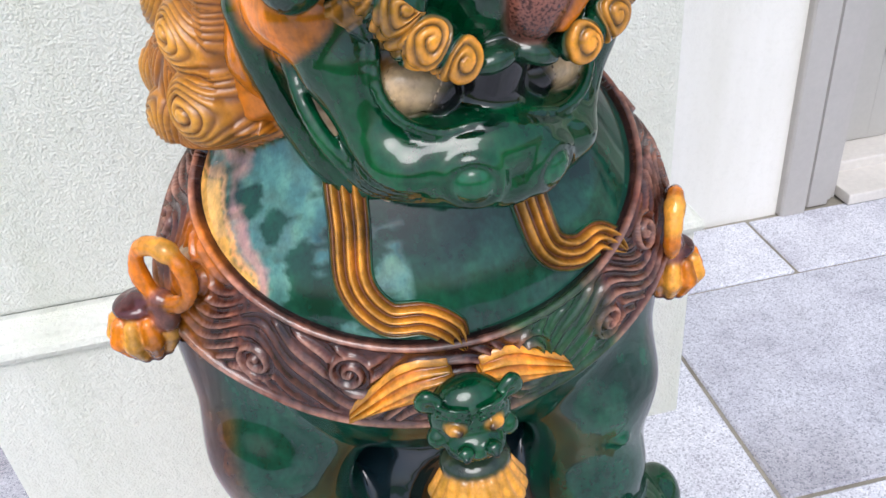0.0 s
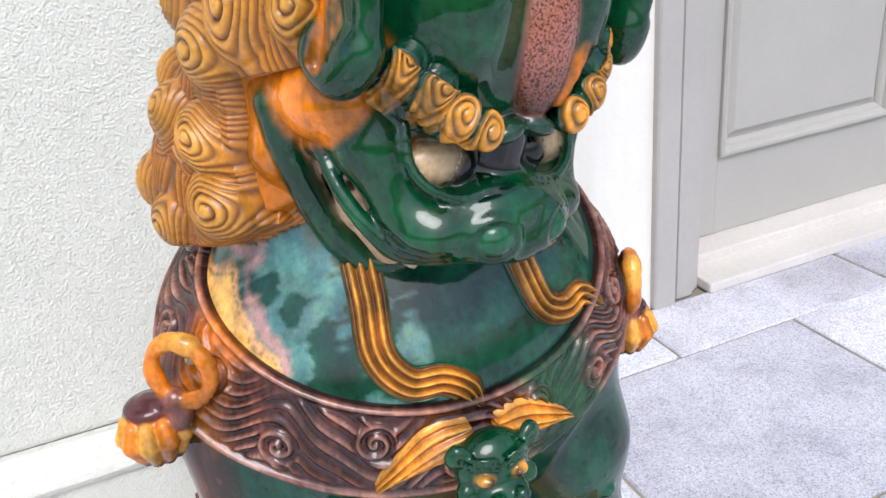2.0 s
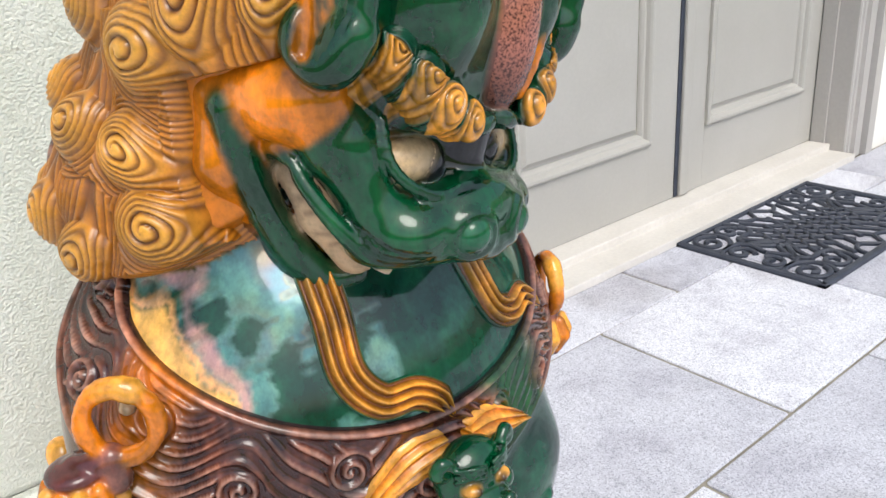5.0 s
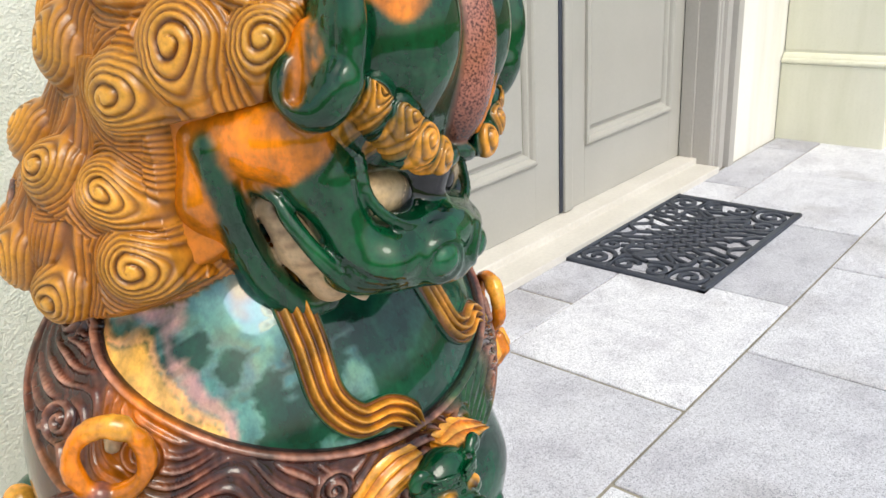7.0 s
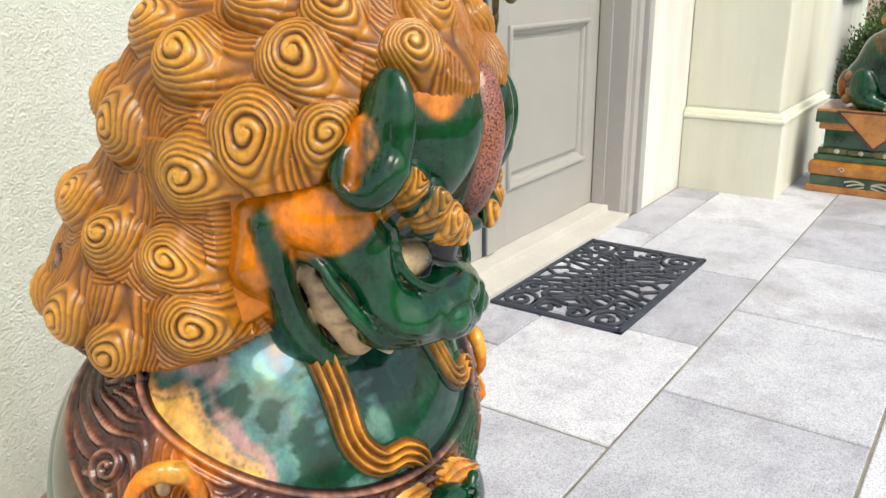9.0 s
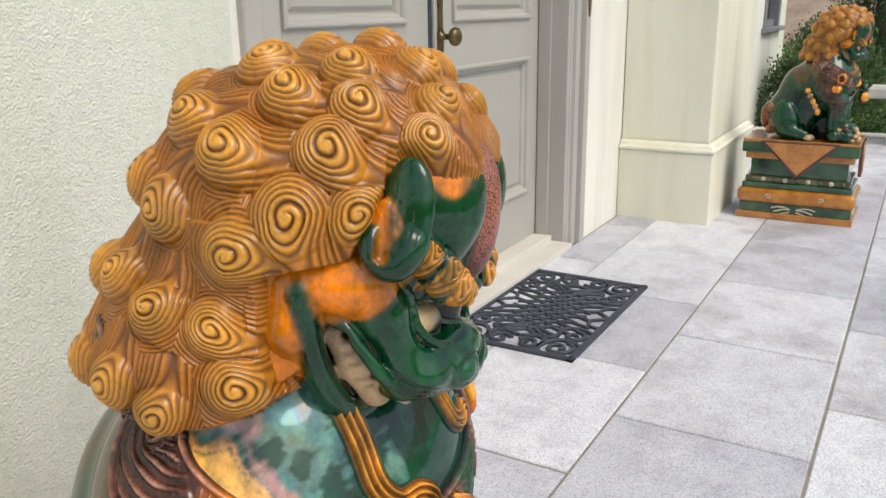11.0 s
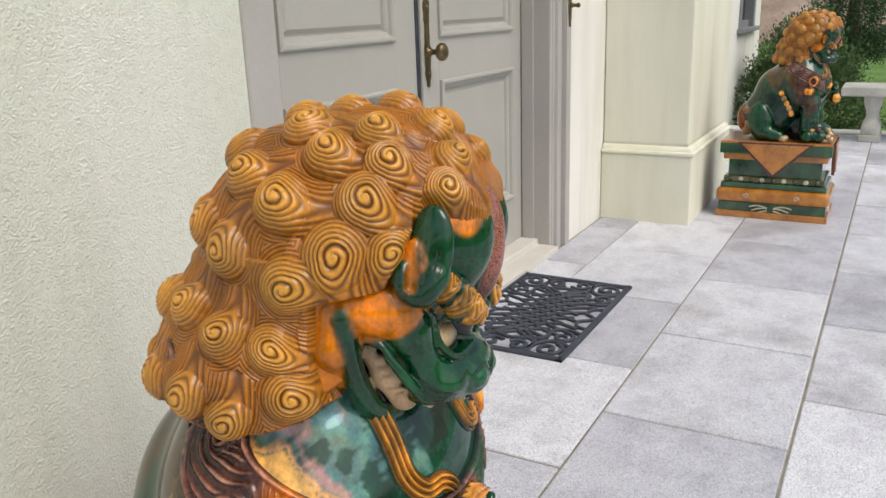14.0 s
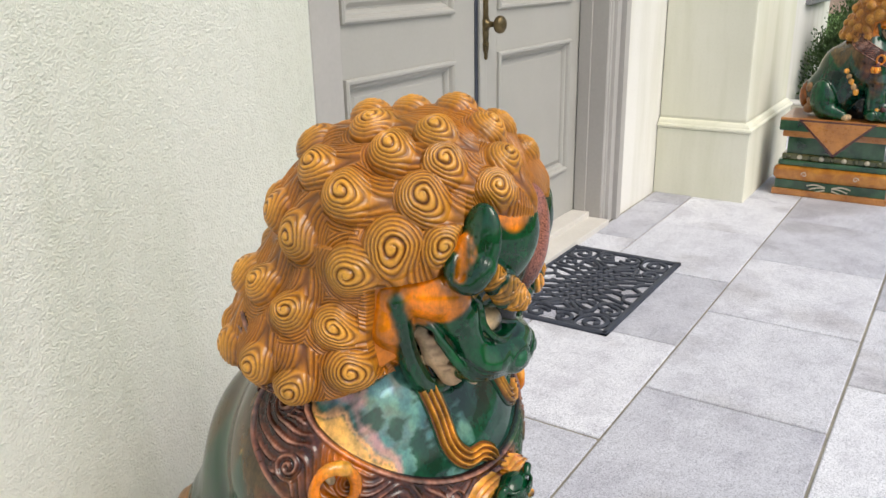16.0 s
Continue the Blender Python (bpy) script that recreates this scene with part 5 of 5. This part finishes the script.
for sx in (-1, 1):
    for sy in (-1, 1):
        q = lambda pts: [(sx * x, sy * y) for x, y in pts]
        scroll(q(spiral(0.300, 0.150, 0.008, 0.050, 0.5, 9.2)), 0.0150)
        scroll(q(spiral(0.195, 0.160, 0.008, 0.042, 2.0, 9.6)), 0.0145)
        scroll(q(spiral(0.312, 0.046, 0.007, 0.040, 3.0, 10.4)), 0.0145)
        scroll(q(curve([(0.356, 0.200), (0.352, 0.108), (0.300, 0.092), (0.248, 0.120), (0.240, 0.165), (0.262, 0.205)])), 0.0150)
        scroll(q(curve([(0.358, 0.004), (0.350, 0.080), (0.270, 0.090), (0.225, 0.060), (0.175, 0.010)])), 0.0150)
        scroll(q(curve([(0.262, 0.002), (0.245, 0.050), (0.225, 0.105), (0.150, 0.112), (0.132, 0.160), (0.150, 0.206)])), 0.0150)
        scroll(q(curve([(0.10, 0.206), (0.085, 0.170), (0.045, 0.158), (0.020, 0.185), (0.0, 0.204)])), 0.0125)
for k in range(-4, 5):
    for s in (-1, 1):
        c = k * 0.050
        reach = 0.175 - 0.020 * abs(k)
        scroll(curve([(s * (c - reach * 0.62), -reach), (s * (c - reach * 0.40), -reach * 0.52), (s * c, 0.0), (s * (c + reach * 0.40), reach * 0.52), (s * (c + reach * 0.62), reach)], 14), 0.0140, 0.009)

# ---- bench, planting and distance ----
bench = thing("garden_bench", (4.74, -1.75, 0.0), "weathered cast stone garden bench with baluster legs", "bench")
part("seat", box((-0.19, -0.86, 0.335), (0.19, 0.86, 0.405), 0.016, 3), CAST_STONE, bench)
for y in (-0.60, 0.64):
    leg = part("leg", box((-0.16, y - 0.075, 0.0), (0.16, y + 0.075, 0.05), 0.008), CAST_STONE, bench)
    bm = bmesh.new()
    prof = [(0.060, 0.05), (0.066, 0.08), (0.064, 0.11), (0.046, 0.15), (0.040, 0.19), (0.044, 0.23), (0.058, 0.27), (0.062, 0.30), (0.066, 0.334)]
    rows = [[bm.verts.new((sx * (0.08 + r), y + sy * r, z)) for sx, sy in ((-1, -1), (1, -1), (1, 1), (-1, 1))] for r, z in prof]
    for a, b in zip(rows, rows[1:]):
        for i in range(4):
            bm.faces.new((a[i], a[(i + 1) % 4], b[(i + 1) % 4], b[i]))
    part("baluster", smooth(bm), CAST_STONE, leg)


def leaf_mesh(name, centres, outward, size, seed, mat, spread=0.5):
    """Many small pointed leaves, one quad each, about the given points."""
    r = np.random.RandomState(seed)
    n = len(centres)
    d = outward + r.normal(size=(n, 3)) * spread
    d /= np.linalg.norm(d, axis=1, keepdims=True)
    side = np.cross(d, r.normal(size=(n, 3)))
    side /= np.linalg.norm(side, axis=1, keepdims=True)
    ln = size * r.uniform(0.6, 1.4, (n, 1))
    v = np.stack([centres, centres + d * ln * 0.5 + side * ln * 0.22, centres + d * ln, centres + d * ln * 0.5 - side * ln * 0.22], 1).reshape(-1, 3)
    me = bpy.data.meshes.new(name)
    me.from_pydata(v.tolist(), [], np.arange(4 * n).reshape(-1, 4).tolist())
    me.materials.append(mat)
    return me


def shrub(place, radius, height, seed, label):
    e = thing("yew_shrub", place, label, "shrub")
    r = np.random.RandomState(seed)
    for i in range(7):
        a = r.uniform(0, 6.28)
        bm = bmesh.new()
        pts = [Vector((0, 0, 0)), Vector((0.12 * math.cos(a), 0.12 * math.sin(a), height * 0.4)), Vector((0.4 * radius * math.cos(a), 0.4 * radius * math.sin(a), height * 0.75))]
        for p0, p1 in zip(pts, pts[1:]):
            m = Matrix.Translation((p0 + p1) / 2) @ (p1 - p0).to_track_quat("Z", "Y").to_matrix().to_4x4()
            bmesh.ops.create_cone(bm, segments=6, radius1=0.022, radius2=0.012, depth=(p1 - p0).length, matrix=m)
        part("limb", bm, BARK, e)
    tufts = []
    for i in range(230):
        u, a = r.uniform(0.02, 1), r.uniform(0, 6.28)
        s = (1 - u) ** 0.62 + 0.06
        k = r.uniform(0.62, 1.10) * (0.88 + 0.16 * math.sin(3 * a + 9 * u))
        tufts.append((radius * s * k * math.cos(a), radius * s * k * math.sin(a), height * u))
    c = np.repeat(np.array(tufts), 110, axis=0) + r.normal(size=(230 * 110, 3)) * 0.055
    c[:, 2] = np.maximum(c[:, 2], 0.01)
    o = c / (np.linalg.norm(c, axis=1, keepdims=True) + 1e-6) + np.array((0, 0, 0.3))
    part("crown", leaf_mesh("crown", c, o, 0.032, seed, YEW), None, e)
    return e


shrub((5.66, -0.52, -0.06), 0.62, 0.90, 3, "dark green yew shrub beside the house corner")


def spruce(place, radius, height, seed, label):
    e = thing("conifer", place, label, "tree")
    bm = bmesh.new()
    bmesh.ops.create_cone(bm, segments=10, radius1=0.09, radius2=0.015, depth=height, matrix=Matrix.Translation((0, 0, height / 2)))
    part("trunk", bm, BARK, e)
    r = np.random.RandomState(seed)
    tufts = []
    for i in range(520):
        z = height * (0.11 + 0.88 * r.uniform() ** 1.3)
        a, k = r.uniform(0, 6.28), r.uniform(0.55, 1.12)
        rad = radius * min(1.0, 1.25 * (1 - z / height) ** 0.8 + 0.03) * k * (0.9 + 0.2 * math.sin(z * 9 + 2 * a))
        tufts.append((rad * math.cos(a), rad * math.sin(a), z))
    c = np.repeat(np.array(tufts), 90, axis=0) + r.normal(size=(520 * 90, 3)) * 0.062
    o = c * np.array((1, 1, 0)) / (radius + 0.1) + np.array((0, 0, 0.15))
    part("crown", leaf_mesh("crown", c, o, 0.036, seed, SPRUCE), None, e)
    return e


spruce((9.0, -0.69, -0.06), 0.38, 3.6, 11, "dense dark green conical evergreen on the lawn")
spruce((16.2, -2.25, -0.06), 0.85, 3.4, 12, "dark green spreading conifer at the lawn's edge")
spruce((34.0, 5.2, 3.2), 1.4, 4.0, 13, "far dark conifer on the leafy bank")
bm = bmesh.new()
bmesh.ops.create_grid(bm, x_segments=30, y_segments=50, size=1.0)
for v in bm.verts:
    x, y = 18.0 + (v.co.x + 1) * 20.0, v.co.y * 45.0
    rise = max(0.0, x - 19.0) * 0.28
    v.co = (x, y, -0.30 + rise + 0.35 * noise.noise(Vector((x * 0.3, y * 0.3, 0))) * min(1, max(0.0, x - 19.0)))
bank = part("bank", smooth(bm), LEAF_BANK)
tagged(bank, "brown leaf-strewn bank rising behind the lawn", "hillside", kind="structure")

# ---- paving slabs ----
slab_mesh = bpy.data.meshes.new("slab")
bm = box((-0.2985, -0.2315, -0.03), (0.2985, 0.2315, 0.0), 0.003, 1)
bm.to_mesh(slab_mesh)
bm.free()
slab_mesh.materials.append(GRANITE)
cut_mesh = bpy.data.meshes.new("slab")
bm = box((-0.2985, -0.0945, -0.03), (0.2985, 0.0945, 0.0), 0.003, 1)
bm.to_mesh(cut_mesh)
bm.free()
cut_mesh.materials.append(GRANITE)
half_mesh = bpy.data.meshes.new("slab")
bm = box((-0.149, -0.2315, -0.03), (0.149, 0.2315, 0.0), 0.003, 1)
bm.to_mesh(half_mesh)
bm.free()
half_mesh.materials.append(GRANITE)
random.seed(5)
for row in range(-1, 9):
    y1 = -0.187 - 0.470 * row
    for col in range(-8, 8):
        x = col * 0.605 + (0.365 if row % 2 else 0.055) + 0.3025
        if x < -4.6 or x > 4.65:
            continue
        me, y = (cut_mesh, -0.0915) if row < 0 else (slab_mesh, y1 - 0.235)
        part("slab", me, None, floor, at=pose(x, y, random.uniform(-0.001, 0.0012)))
    if row > 0 and row % 2:
        for x in (-4.629, 4.754):
            part("slab", half_mesh, None, floor, at=pose(x, y1 - 0.235, 0.0))
